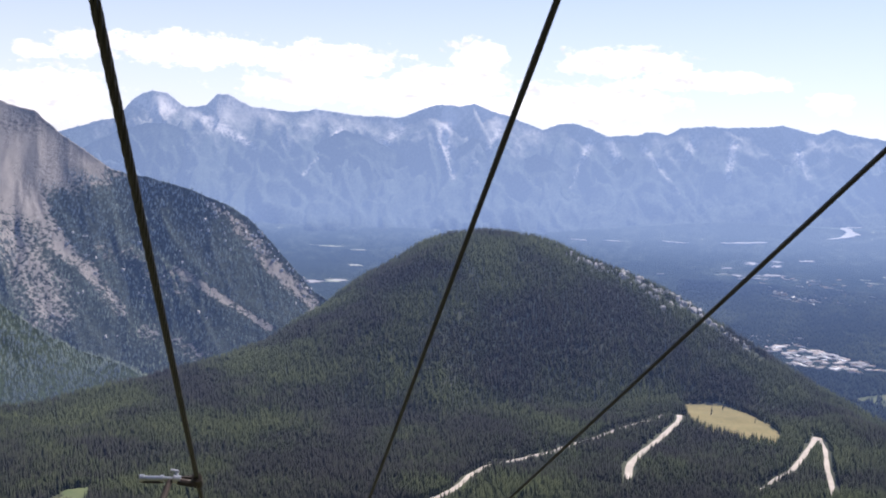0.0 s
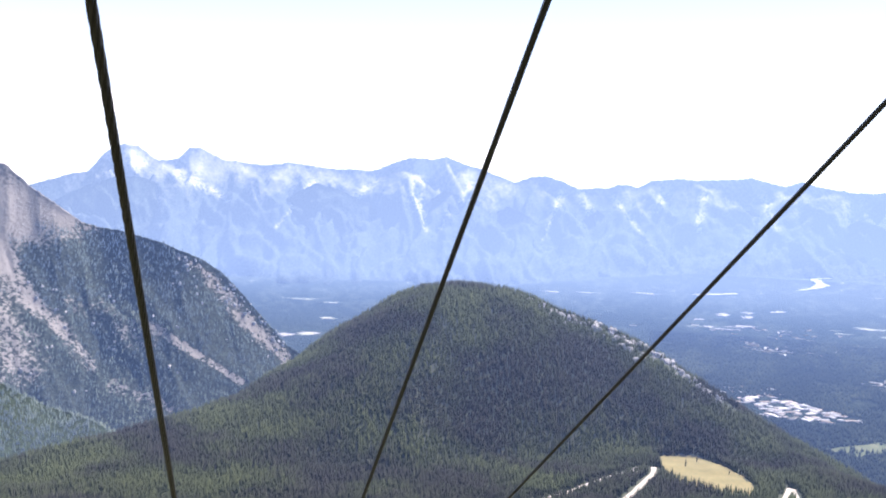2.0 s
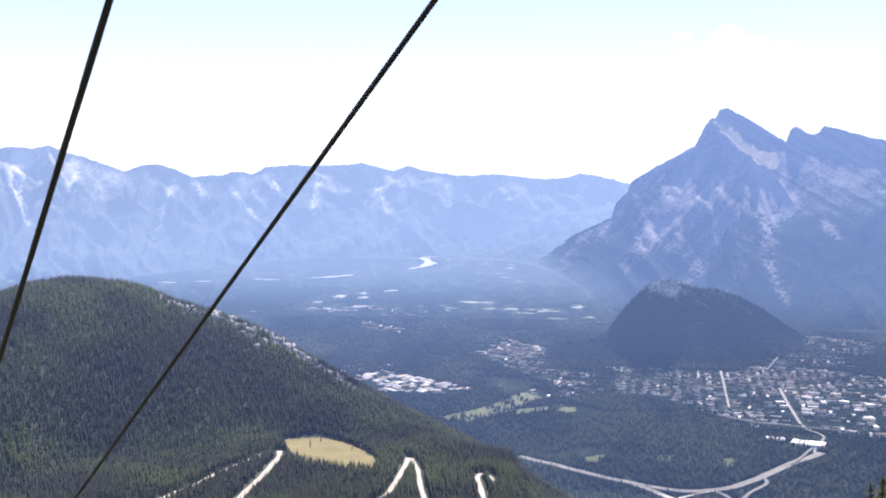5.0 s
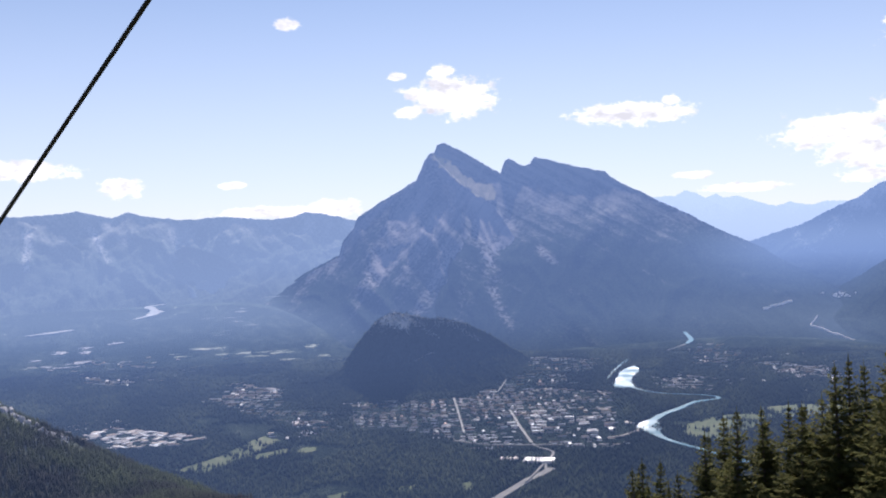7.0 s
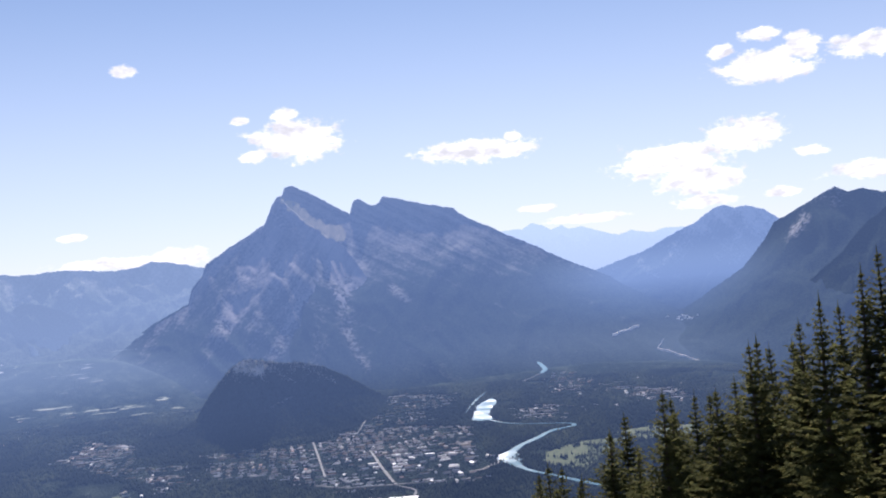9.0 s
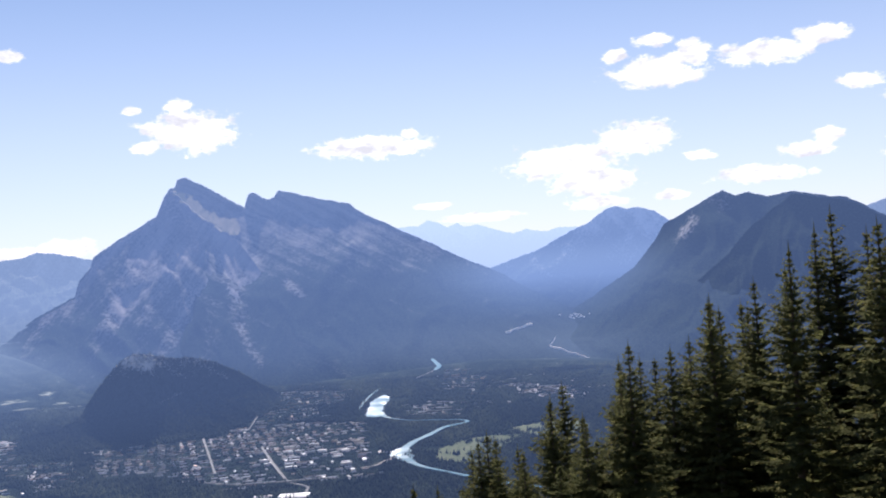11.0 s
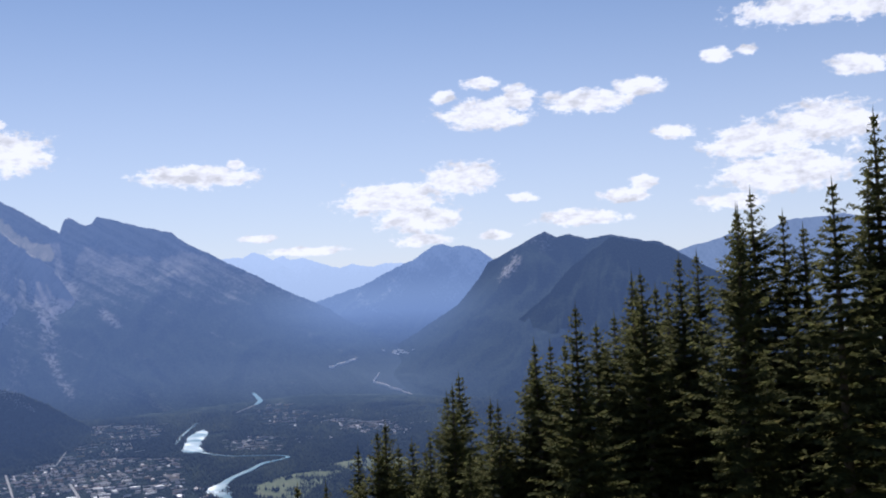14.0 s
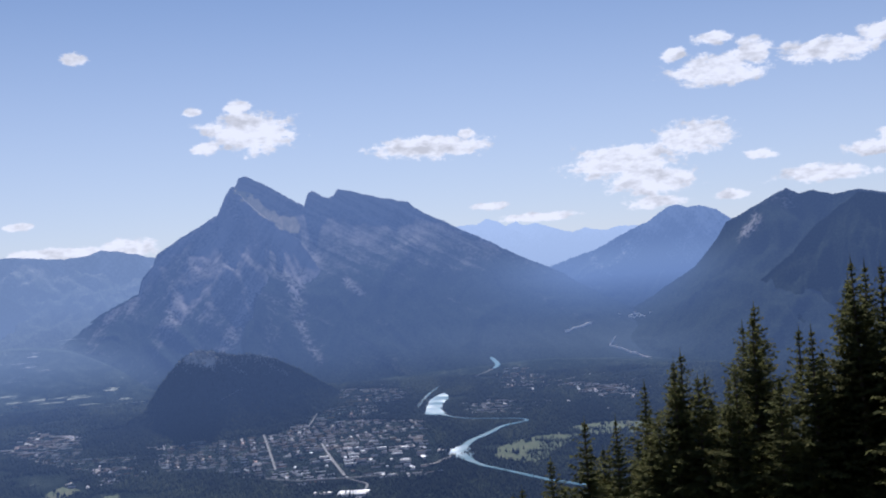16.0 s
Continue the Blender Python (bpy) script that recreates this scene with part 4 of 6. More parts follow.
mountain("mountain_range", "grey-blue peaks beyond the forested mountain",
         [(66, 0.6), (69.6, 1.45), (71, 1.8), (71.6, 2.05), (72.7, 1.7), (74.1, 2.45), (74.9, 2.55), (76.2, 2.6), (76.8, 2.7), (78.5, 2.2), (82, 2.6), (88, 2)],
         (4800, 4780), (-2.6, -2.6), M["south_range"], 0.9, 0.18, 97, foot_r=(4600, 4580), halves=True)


# ---- roads, meadow, river and fields ----
def along(points, step):
    points = np.array(points, float)
    gaps = np.r_[0, np.cumsum(np.hypot(*np.diff(points, axis=0).T))]
    s = np.linspace(0, gaps[-1], max(4, int(gaps[-1] / step)))
    soft = np.stack([np.interp(s, gaps, points[:, k]) for k in (0, 1)], -1)
    for _ in range(3):
        soft[1:-1] = (soft[:-2] + 2 * soft[1:-1] + soft[2:]) / 4
    return soft


def strip(name, label, points, width, material, lift, category, step=18.0, ragged=0.0, seed=0):
    """A road or river laid on the land along a line, a little proud of it."""
    mid = along(points, step)
    way = np.gradient(mid, axis=0)
    way /= np.linalg.norm(way, axis=1, keepdims=True)
    side = np.stack([way[:, 1], -way[:, 0]], -1)
    s = np.arange(len(mid))
    stops = np.r_[0, np.cumsum(np.hypot(*np.diff(np.array(points, float), axis=0).T))]
    wide = np.interp(s / (len(mid) - 1) * stops[-1], stops, width) if np.ndim(width) else np.full(len(mid), float(width))
    wide = wide * (1 + ragged * (fbm(s * 0.35, s * 0 + seed, 3, seed) - 0.5) * 2)
    cols = np.linspace(-0.5, 0.5, 5)
    x = mid[:, 0, None] + side[:, 0, None] * wide[:, None] * cols
    y = mid[:, 1, None] + side[:, 1, None] * wide[:, None] * cols
    z = ground_z(x, y).mean(1, keepdims=True) + lift + 0 * x
    top = drawn_in(x, y, z)
    low = drawn_in(x, y, z - 3.0)
    verts = np.concatenate([top, low[:, :1], low[:, -1:]], 1)
    n = verts.shape[1]
    faces = []
    for k in range(len(mid) - 1):
        a, b = k * n, (k + 1) * n
        faces += [(a + c, a + c + 1, b + c + 1, b + c) for c in range(4)]
        faces += [(a + 5, a, b, b + 5), (a + 4, a + 6, b + 6, b + 4)]
    mesh = mesh_from(name, verts.reshape(-1, 3), faces, [material], shade=False)
    return tagged(new(name, mesh), label, category, kind="structure")


def inside(x, y, poly):
    poly = np.array(poly, float)
    hit = np.zeros(np.shape(x), bool)
    for (ax, ay), (bx, by) in zip(poly, np.roll(poly, -1, 0)):
        cross = (ay > y) != (by > y)
        with np.errstate(divide="ignore", invalid="ignore"):
            hit ^= cross & (x < (bx - ax) * (y - ay) / (by - ay + 1e-9) + ax)
    return hit


def patch(name, label, poly, material, lift, cell, category, wobble=0.5):
    """A field: the cells of a grid that lie inside an uneven outline, draped on the land."""
    poly = np.array(poly, float)
    lo, hi = poly.min(0) - cell, poly.max(0) + cell
    gx, gy = np.arange(lo[0], hi[0], cell), np.arange(lo[1], hi[1], cell)
    x, y = np.meshgrid(gx, gy)
    ox = (fbm(x / (cell * 5), y / (cell * 5), 3, 4) - 0.5) * cell * 6 * wobble
    oy = (fbm(x / (cell * 5), y / (cell * 5), 3, 14) - 0.5) * cell * 6 * wobble
    faces = grid_faces(len(gy), len(gx))
    cx, cy = (x + ox).ravel()[faces].mean(1), (y + oy).ravel()[faces].mean(1)
    faces = faces[inside(cx, cy, poly)]
    verts = drawn_in(x, y, ground_z(x, y) + lift).reshape(-1, 3)
    used, back = np.unique(faces, return_inverse=True)
    mesh = mesh_from(name, verts[used], back.reshape(-1, 4), [material])
    return tagged(new(name, mesh), label, category, kind="structure")


MEADOW = [(445, 1985), (490, 1995), (525, 1985), (548, 1925), (566, 1830), (560, 1755), (531, 1699), (500, 1722), (482, 1728), (462, 1760), (444, 1790), (429, 1858)]
ROADS = [
    ([(262, 1470), (269, 1500), (277, 1550), (324, 1663), (371, 1754), (414, 1855), (420, 1890)], 10),
    ([(-110, 1290), (-84, 1304), (-18, 1334), (22, 1380), (51, 1474), (77, 1531), (125, 1572), (187, 1623), (288, 1756), (368, 1854), (392, 1880)], 8),
    ([(430, 1450), (459, 1487), (521, 1577), (590, 1710), (618, 1775)], 8),
    ([(622, 1770), (606, 1690), (570, 1577), (545, 1481), (530, 1440)], 7.5),
    ([(690, 1575), (709, 1617), (705, 1652), (690, 1645), (676, 1604), (655, 1540), (635, 1480), (620, 1440), (592, 1375), (567, 1313)], 8),
    ([(655, 1366), (640, 1320), (613, 1248)], 6),
    ([(763, 1338), (740, 1300), (721, 1270)], 7),
]
patch("meadow", "dry yellow-green meadow in a forest clearing", MEADOW, M["meadow"], 1.0, 5.0, "meadow", 1.0)
patch("meadow", "small grassy clearing among conifers", [(-450, 1250), (-452, 1330), (-425, 1345), (-405, 1250)], M["green_field"], 1.0, 5.0, "meadow")
GLADE = [(-205, 1285), (-185, 1308), (-140, 1336), (-95, 1332), (-70, 1322), (-95, 1296), (-140, 1285)]
patch("meadow", "dry grassy glade beside the mountain road", GLADE, M["meadow"], 1.0, 5.0, "meadow")
for points, width in ROADS:
    strip("road", "pale gravel switchback road cut through conifer forest", points, width, M["gravel"], 1.2, "road", 14, 0.35, len(points))
strip("bare_ground", "pale gravel turnout beside the mountain road", [(372, 1845), (385, 1862), (398, 1885)], 22, M["gravel"], 1.6, "ground", 10, 0.3, 3)

VALLEY_ROADS = [
    ("pale divided highway curving through the forested valley", 26, [(1330, 2860), (1386, 2733), (1402, 2680), (1437, 2583), (1479, 2507), (1519, 2433), (1579, 2368), (1697, 2367), (1832, 2430), (2043, 2557), (2170, 2613), (2215, 2640)]),
    ("pale street from the highway into the town", 8, [(2170, 2613), (2230, 2690), (2390, 2830), (2413, 2975)]),
    ("pale highway carriageway curving away below the hill", 20, [(1479, 2507), (1493, 2418), (1500, 2324), (1490, 2211)]),
    ("pale slip road of the highway junction", 11, [(1386, 2243), (1470, 2301), (1580, 2345), (1694, 2362)]),
    ("looping slip road of the highway junction", 10, [(1644, 2359), (1650, 2312), (1628, 2246), (1580, 2157)]),
    ("curved slip road round a grassy island at the highway junction", 10, [(1567, 2161), (1642, 2242), (1719, 2313), (1798, 2360), (1838, 2385), (1851, 2431)]),
    ("wide pale street through the town", 9, [(2385, 3340), (2620, 3701), (2890, 4117)]),
    ("wide pale main street through the town", 11, [(2437, 3011), (2611, 3291), (2847, 3653)]),
    ("pale street along the edge of the town", 9, [(2270, 3245), (2299, 3084), (2413, 2975), (2515, 2884)]),
    ("pale street climbing behind the town", 5, [(3133, 4109), (3262, 4244), (3629, 4635)]),
    ("pale drive below the long hall", 7, [(2226, 2695), (2115, 2604), (2031, 2542)]),
    ("pale road winding up the side valley", 7, [(5279, 4934), (5100, 4840), (4939, 4761)]),
]
for k, (label, width, points) in enumerate(VALLEY_ROADS):
    strip("road", label, points, width, M["asphalt"], 4.0 + 0.25 * k, "road", 20)
RIVER = [(3680, 3830), (3654, 3767), (3625, 3685), (3607, 3594), (3602, 3524), (3640, 3440), (3700, 3300), (3660, 3215), (3573, 3235), (3496, 3233), (3315, 3149), (3189, 3110), (3025, 3016), (2933, 2963)]
RIVER_WIDTH = (22, 14, 8, 6, 6, 6, 8, 17, 22, 24, 26, 28, 36, 46)
LOWER_RIVER = [(2900, 2905), (2863, 2839), (2812, 2741), (2777, 2641), (2770, 2582), (2745, 2480), (2700, 2312), (2690, 2100)]
strip("river", "turquoise glacial river winding past the town", RIVER, RIVER_WIDTH, M["water"], 5.5, "river", 30, 0.3, 8)
strip("river", "narrow turquoise river below the bend", LOWER_RIVER, (60, 34, 20, 18, 18, 18, 20, 20), M["water"], 5.2, "river", 30, 0.3, 9)
patch("river", "pale glittering pool of the river above the town", [(3600, 3760), (3615, 3840), (4023, 4221), (4154, 4303), (4275, 4363), (4130, 4180), (3975, 4068), (3790, 3900), (3672, 3755)], M["water"], 5.9, 11, "river", 0.25)
patch("river", "wide turquoise bend of the river beside the town", [(2880, 2945), (2972, 3022), (3045, 3050), (3046, 3004), (2950, 2900), (2850, 2790), (2840, 2823), (2885, 2890)], M["water"], 6.0, 9, "river", 0.3)
strip("river", "pale reach of the river far up the side valley", [(5935, 5551), (5672, 5261), (5519, 5096), (5314, 4955)], (20, 34, 38, 22), M["water"], 6.0, "river", 40, 0.3, 4)
strip("river", "thin pale upper reach of the river", [(3790, 4060), (3876, 4147), (4086, 4321), (4317, 4504), (4465, 4608)], (8, 14, 9, 16, 22), M["water"], 6.0, "river", 40, 0.8, 6)
strip("gravel_bar", "pale gravel bar along the river bank", [(2880, 2930), (2800, 2900), (2740, 2880), (2700, 2905)], (20, 16, 10, 8), M["gravel"], 4.2, "ground", 15, 0.4, 2)
strip("gravel_bar", "pale gravel bar winding in a far river bend", [(3973, 11481), (4285, 11885), (4626, 12568), (4848, 13344), (4999, 13916), (5331, 14215)], (30, 80, 130, 110, 90, 40), M["pale_gravel"], 8.0, "ground", 60, 0.5, 2)
strip("gravel_bar", "thin pale gravel terrace across the far valley", [(2556, 10176), (2786, 10310), (3049, 10532)], (40, 130, 50), M["pale_gravel"], 8.0, "ground", 40, 0.8, 5)
FIELDS = {
    "golf_course": ("green golf course beside the river", "green_field", [(3056, 2869), (3231, 2941), (3393, 2921), (3500, 2800), (3165, 2674), (2920, 2546), (2930, 2740)]),
    "golf_course.001": ("green fairway beyond a belt of conifers", "green_field", [(3600, 2944), (3770, 2917), (3850, 2740), (3709, 2611), (3557, 2608), (3482, 2752)]),
    "field": ("long yellow-green meadow on the valley floor", "green_field", [(1309, 3473), (1472, 3567), (1657, 3715), (1831, 3861), (1818, 3734), (1627, 3546), (1385, 3380)]),
    "field.001": ("small yellow-green clearing on the valley floor", "green_field", [(1608, 3529), (1770, 3564), (1745, 3491), (1592, 3446)]),
    "field.002": ("small yellow-green clearing on the valley floor", "green_field", [(1794, 3522), (1865, 3526), (1823, 3447), (1764, 3441)]),
    "field.003": ("small grassy clearing near the highway", "green_field", [(1729, 2771), (1777, 2757), (1729, 2682), (1697, 2706)]),
    "field.004": ("small grassy clearing near the highway", "green_field", [(1864, 2656), (1934, 2672), (1869, 2582), (1830, 2580)]),
    "field.005": ("small grassy clearing near the highway", "green_field", [(1510, 2799), (1575, 2817), (1515, 2724), (1484, 2733)]),
}
for key, (label, look_of, poly) in FIELDS.items():
    patch(key.split(".")[0], label, poly, M[look_of], 1.6, 16 if key.startswith("golf") else 11, "field", 0.7)
# ponds, pale clearings and terraces farther off: bearing of the long axis is across the view
FAR_PATCHES = [("pond", "pale pond on the far valley floor", "pond_glint", ((4636, 10728, 170, 60), (5257, 11590, 80, 200), (4479, 10034, 110, 70), (4394, 9488, 120, 60), (3901, 9050, 100, 40), (3761, 8614, 80, 30), (5553, 12157, 110, 120), (6943, 14514, 200, 150))),
               ("field", "pale grassy clearing in the valley forest", "pale_turf", ((3106, 7547, 70, 60), (3210, 7532, 60, 50), (3064, 6982, 70, 70), (3162, 6963, 60, 80), (3141, 6688, 60, 60), (3340, 6929, 80, 90), (3366, 6762, 80, 60), (3184, 6312, 60, 40), (3164, 6079, 60, 30),
                                                                            (3319, 6113, 90, 40), (3492, 6356, 60, 60), (3694, 7051, 70, 120), (3140, 7471, 90, 50), (2783, 7118, 75, 38), (2681, 6421, 85, 30), (2826, 7333, 60, 40), (1847, 7269, 60, 50), (-860, 8040, 150, 50), (-560, 7850, 80, 45), (-620, 5930, 60, 60), (-540, 6780, 70, 60))),
               ("gravel_bar", "bare pale terrace above the far river", "pale_gravel", ((2041, 7110, 80, 30), (2190, 7416, 70, 70), (2329, 7136, 110, 28), (2021, 7740, 60, 60), (2312, 8178, 60, 100), (2517, 8412, 60, 110), (2829, 8648, 60, 80), (2121, 7285, 80, 50), (2094, 10078, 110, 60), (1459, 9939, 90, 60),
                                                                                     (1201, 9833, 90, 50), (1922, 7254, 40, 80), (2420, 8050, 35, 130), (-690, 5860, 50, 60), (-570, 6010, 60, 50), (2450, 5078, 26, 120)))]
for name, label, look_of, spots in FAR_PATCHES:
    for k, (x, y, w, h) in enumerate(spots):
        lean = math.atan2(x, y) * 0.8
        for piece in range(2 if name == "pond" else 3):
            share = rng.uniform(0.35, 0.62)
            pw, ph = w * share, h * share * rng.uniform(0.6, 1.1)
            off, deep = rng.uniform(-0.9, 0.9) * w, rng.uniform(-0.7, 0.7) * h
            turn = np.linspace(0, 2 * np.pi, 25)[:-1]
            edge = 1 + 0.35 * np.sin(turn * 3 + k + piece) + 0.3 * np.sin(turn * 5 + 2 * k) + 0.2 * np.sin(turn * 9 + piece)
            px, py = pw * edge * np.cos(turn) + off, ph * edge * np.sin(turn) + deep
            poly = np.stack([x + px * math.cos(lean) + py * math.sin(lean), y - px * math.sin(lean) + py * math.cos(lean)], -1)
            patch(name, label, poly, M[look_of], 3.0 + 0.3 * piece, max(6, min(pw, ph) / 6), "pond" if name == "pond" else "field", 2.2)


# ---- trees of the hill and the valley ----
def near_line(x, y, points, width):
    mid = along(points, 10)
    hit = np.zeros(len(x), bool)
    for px, py in mid:
        hit |= (x - px) ** 2 + (y - py) ** 2 < width ** 2
    return hit


def cones(name, label, x, y, tall, sides, tiers, material, wide=0.2, foot=None):
    """Many small conifers in one mesh, each of a few ragged skirts."""
    n = len(x)
    z = ground_z(x, y) - 0.4 if foot is None else foot
    k = tiers * (sides + 1)
    verts = np.zeros((n, k, 3))
    turn = rng.uniform(0, 6.28, n)
    faces = []
    for t in range(tiers):
        base, tip = t / tiers * 0.72, (1.0 if t == tiers - 1 else (t + 1.55) / tiers * 0.72)
        girth = wide * (1 - 0.62 * t / tiers)
        o = t * (sides + 1)
        lean = rng.normal(0, 0.02, (n, 2))
        verts[:, o, 0], verts[:, o, 1], verts[:, o, 2] = x + lean[:, 0] * tall, y + lean[:, 1] * tall, z + tall * tip
        for s in range(sides):
            a = turn + 6.2832 * s / sides + t
            r = tall * girth * rng.uniform(0.65, 1.25, n)
            verts[:, o + 1 + s, 0], verts[:, o + 1 + s, 1] = x + r * np.cos(a), y + r * np.sin(a)
            verts[:, o + 1 + s, 2] = z + tall * (base + rng.uniform(-0.04, 0.05, n))
            faces.append((o, o + 1 + s, o + 1 + (s + 1) % sides))
    v = (drawn_in(verts[..., 0], verts[..., 1], verts[..., 2]) if foot is None else verts).reshape(-1, 3)
    f = (np.arange(n)[:, None, None] * k + np.array(faces)[None]).reshape(-1, 3)
    mesh = mesh_from(name, v, f, [material], shade=True)
    return tagged(new(name, mesh), label, "forest", kind="stuff")


def scatter(count, az, far):
    a = np.radians(rng.uniform(az[0], az[1], count))
    r = np.sqrt(rng.uniform(far[0] ** 2, far[1] ** 2, count))
    return r * np.sin(a), r * np.cos(a)


def hill_forest():
    x, y = scatter(215000, (-29, 33), (1080, 2640))
    crest = np.interp(np.degrees(np.arctan2(x, y)), HILL_FAR[:, 0], HILL_FAR[:, 1])
    keep = (np.hypot(x, y) < crest + 60) & (~inside(x, y, MEADOW) | ((fbm(x / 16, y / 16, 2, 91) > 0.88) & inside(x, y + 12, MEADOW))) & ~inside(x, y, GLADE) & ~inside(x, y, [(-455, 1245), (-455, 1330), (-425, 1348), (-403, 1245)])
    for points, width in ROADS:
        keep &= ~near_line(x, y + 3, points, width * 0.5 + (5 if width < 9 else 6))
        if points[0][0] < 0:
            keep &= ~near_line(x, y + 14, points[:7], 9)
    keep &= ground_z(x, y) > FLOOR + 20
    az, below = np.degrees(np.arctan2(x, y)), crest - np.hypot(x, y)
    keep &= ~((az > 6.5) & (az < 16.5) & (below > 8) & (below < 75) & (fbm(x / 22, y / 22, 3, 63) + 0.12 * np.sin(az * 2.1) > 0.50))
    thin = fbm(x / 45, y / 45, 3, 40)
    keep &= thin > 0.08
    x, y = x[keep], y[keep]
    tall = rng.uniform(11, 20, len(x)) * (0.72 + 0.5 * fbm(x / 120, y / 120, 3, 50))
    cones("conifer_forest", "dense dark and light green conifers covering the hill", x, y, tall, 4, 2, M["conifer"], 0.125)


CORE = [(2872, 4083), (3172, 4225), (3380, 4141), (3492, 3761), (3180, 3329), (2820, 2917), (2600, 2740), (2484, 2850), (2300, 3050), (2264, 3236)]
MIDTOWN = [(2526, 4409), (2716, 4213), (2924, 4156), (2296, 3281), (2269, 3534), (2146, 3739)]
NORTH_TOWN = [(2056, 4958), (2459, 5475), (2485, 5017), (2185, 4424), (2349, 4273), (2052, 3787), (2003, 4213)]
SOUTH_TOWN = [(4072, 5128), (4340, 5185), (4347, 4762), (3974, 4382), (3763, 4600)]
BENCH_TOWN = [(4985, 4616), (5479, 4967), (5589, 4819), (5084, 4302), (4717, 4117), (4494, 3810), (4367, 4011)]
FAR_BENCH = [(4772, 3962), (4920, 3924), (4806, 3504), (4465, 3179), (4401, 3447)]
BRIDGE_TOWN = [(3790, 3700), (3959, 3867), (4168, 3909), (4073, 3600), (3840, 3431), (3749, 3630)]
WORKS = [(1275, 4417), (1465, 4500), (1531, 4303), (1670, 4010), (1560, 3930), (1456, 3930), (1260, 4040)]
UPPER_TOWN = [(3200, 4230), (3560, 4640), (3860, 4560), (3820, 4330), (3560, 4050), (3380, 4141)]
HAMLET = [(1894, 6447), (1980, 6396), (2064, 6003), (2006, 5787), (1854, 5990)]


def valley_forest():
    x, y = scatter(158000, (12, 78), (1750, 7000))
    keep = (fbm(x / 260, y / 260, 4, 77) > 0.27) & (ground_z(x, y) < FLOOR + 30)
    for poly, share in ((CORE, 0.26), (MIDTOWN, 0.34), (NORTH_TOWN, 0.38), (SOUTH_TOWN, 0.5), (BENCH_TOWN, 0.5), (FAR_BENCH, 0.45), (BRIDGE_TOWN, 0.4), (UPPER_TOWN, 0.4), (HAMLET, 0.15)):
        keep &= ~inside(x, y, poly) | (rng.uniform(0, 1, len(x)) < share)
    keep &= ~inside(x, y, WORKS) & ~inside(x, y + 25, WORKS)
    keep &= ~near_line(x, y, RIVER, 34) & ~near_line(x, y, LOWER_RIVER, 20)
    keep &= ~inside(x, y, [(3600, 3740), (3615, 3850), (4023, 4231), (4160, 4320), (4290, 4370), (4130, 4160), (3975, 4050), (3790, 3880), (3680, 3740)])
    for label, width, points in VALLEY_ROADS:
        keep &= ~near_line(x, y, points, width * 0.5 + 12)
    for label, look_of, poly in FIELDS.values():
        keep &= ~inside(x, y, poly) | ((rng.uniform(0, 1, len(x)) < 0.75) & (fbm(x / 50, y / 50, 3, 71) > 0.49))
    x, y = x[keep], y[keep]
    tall = rng.uniform(10, 19, len(x))
    for poly in (CORE, MIDTOWN, NORTH_TOWN, SOUTH_TOWN, BENCH_TOWN, FAR_BENCH, BRIDGE_TOWN, HAMLET):
        tall = np.where(inside(x, y, poly), tall * 0.7, tall)
    cones("valley_forest", "dark conifers of the valley floor, town and highway edges", x, y, tall, 4, 1, M["valley_conifer"], 0.26)


def slope_forest(ob, label, count, bare, tall, material=M["slope_conifer"]):
    """Conifers on a mountain's flank, thinning out towards its bare rock."""
    data = ob.data
    co = np.zeros(len(data.vertices) * 3)
    data.vertices.foreach_get("co", co)
    co = co.reshape(-1, 3)
    quads = np.zeros(len(data.polygons) * 4, np.int32)
    data.polygons.foreach_get("vertices", quads)
    quads = quads.reshape(-1, 4)
    a, b, c, d = (co[quads[:, k]] for k in range(4))
    area = np.linalg.norm(np.cross(c - a, d - b), axis=1)
    pick = rng.choice(len(quads), count, p=area / area.sum())
    s, t = rng.uniform(0, 1, (count, 1)), rng.uniform(0, 1, (count, 1))
    p = (a[pick] * (1 - s) + b[pick] * s) * (1 - t) + (d[pick] * (1 - s) + c[pick] * s) * t
    ragged = (fbm(p[:, 0] / 60, p[:, 2] / 60, 4, 31) - 0.5) * 1.4
    streak = (fbm((p[:, 2] + 0.8 * p[:, 0]) / 45, p[:, 2] / 300, 3, 37) - 0.5) * 1.2
    p = p[rng.uniform(0, 1, count) < smooth(0.9, 0.2, bare(p) + ragged + streak)]
    cones("slope_forest", label, p[:, 0], p[:, 1], rng.uniform(tall * 0.7, tall * 1.25, len(p)), 4, 1, material, 0.17, p[:, 2] - 1.0)


def scree_bare(p):
    az, el = np.degrees(np.arctan2(p[:, 0], p[:, 1])), np.degrees(np.arctan2(p[:, 2], np.hypot(p[:, 0], p[:, 1])))
    bare = np.clip(SCREE_PLANE[0] + SCREE_PLANE[1] * az + SCREE_PLANE[2] * el, SCREE_LEAST, 1.3)
    for a0, e0, a1, e1, wide, much in SCREE_BANDS:
        run = math.hypot(a1 - a0, e1 - e0)
        ua, ue = (a1 - a0) / run, (e1 - e0) / run
        along_it = (az - a0) * ua + (el - e0) * ue
        past = np.maximum(np.maximum(along_it - run, -along_it), 0)
        bare = bare + 1.5 * much * np.exp(-(((az - a0) * ue - (el - e0) * ua) ** 2 + past ** 2) / wide ** 2)
    return bare - 0.1


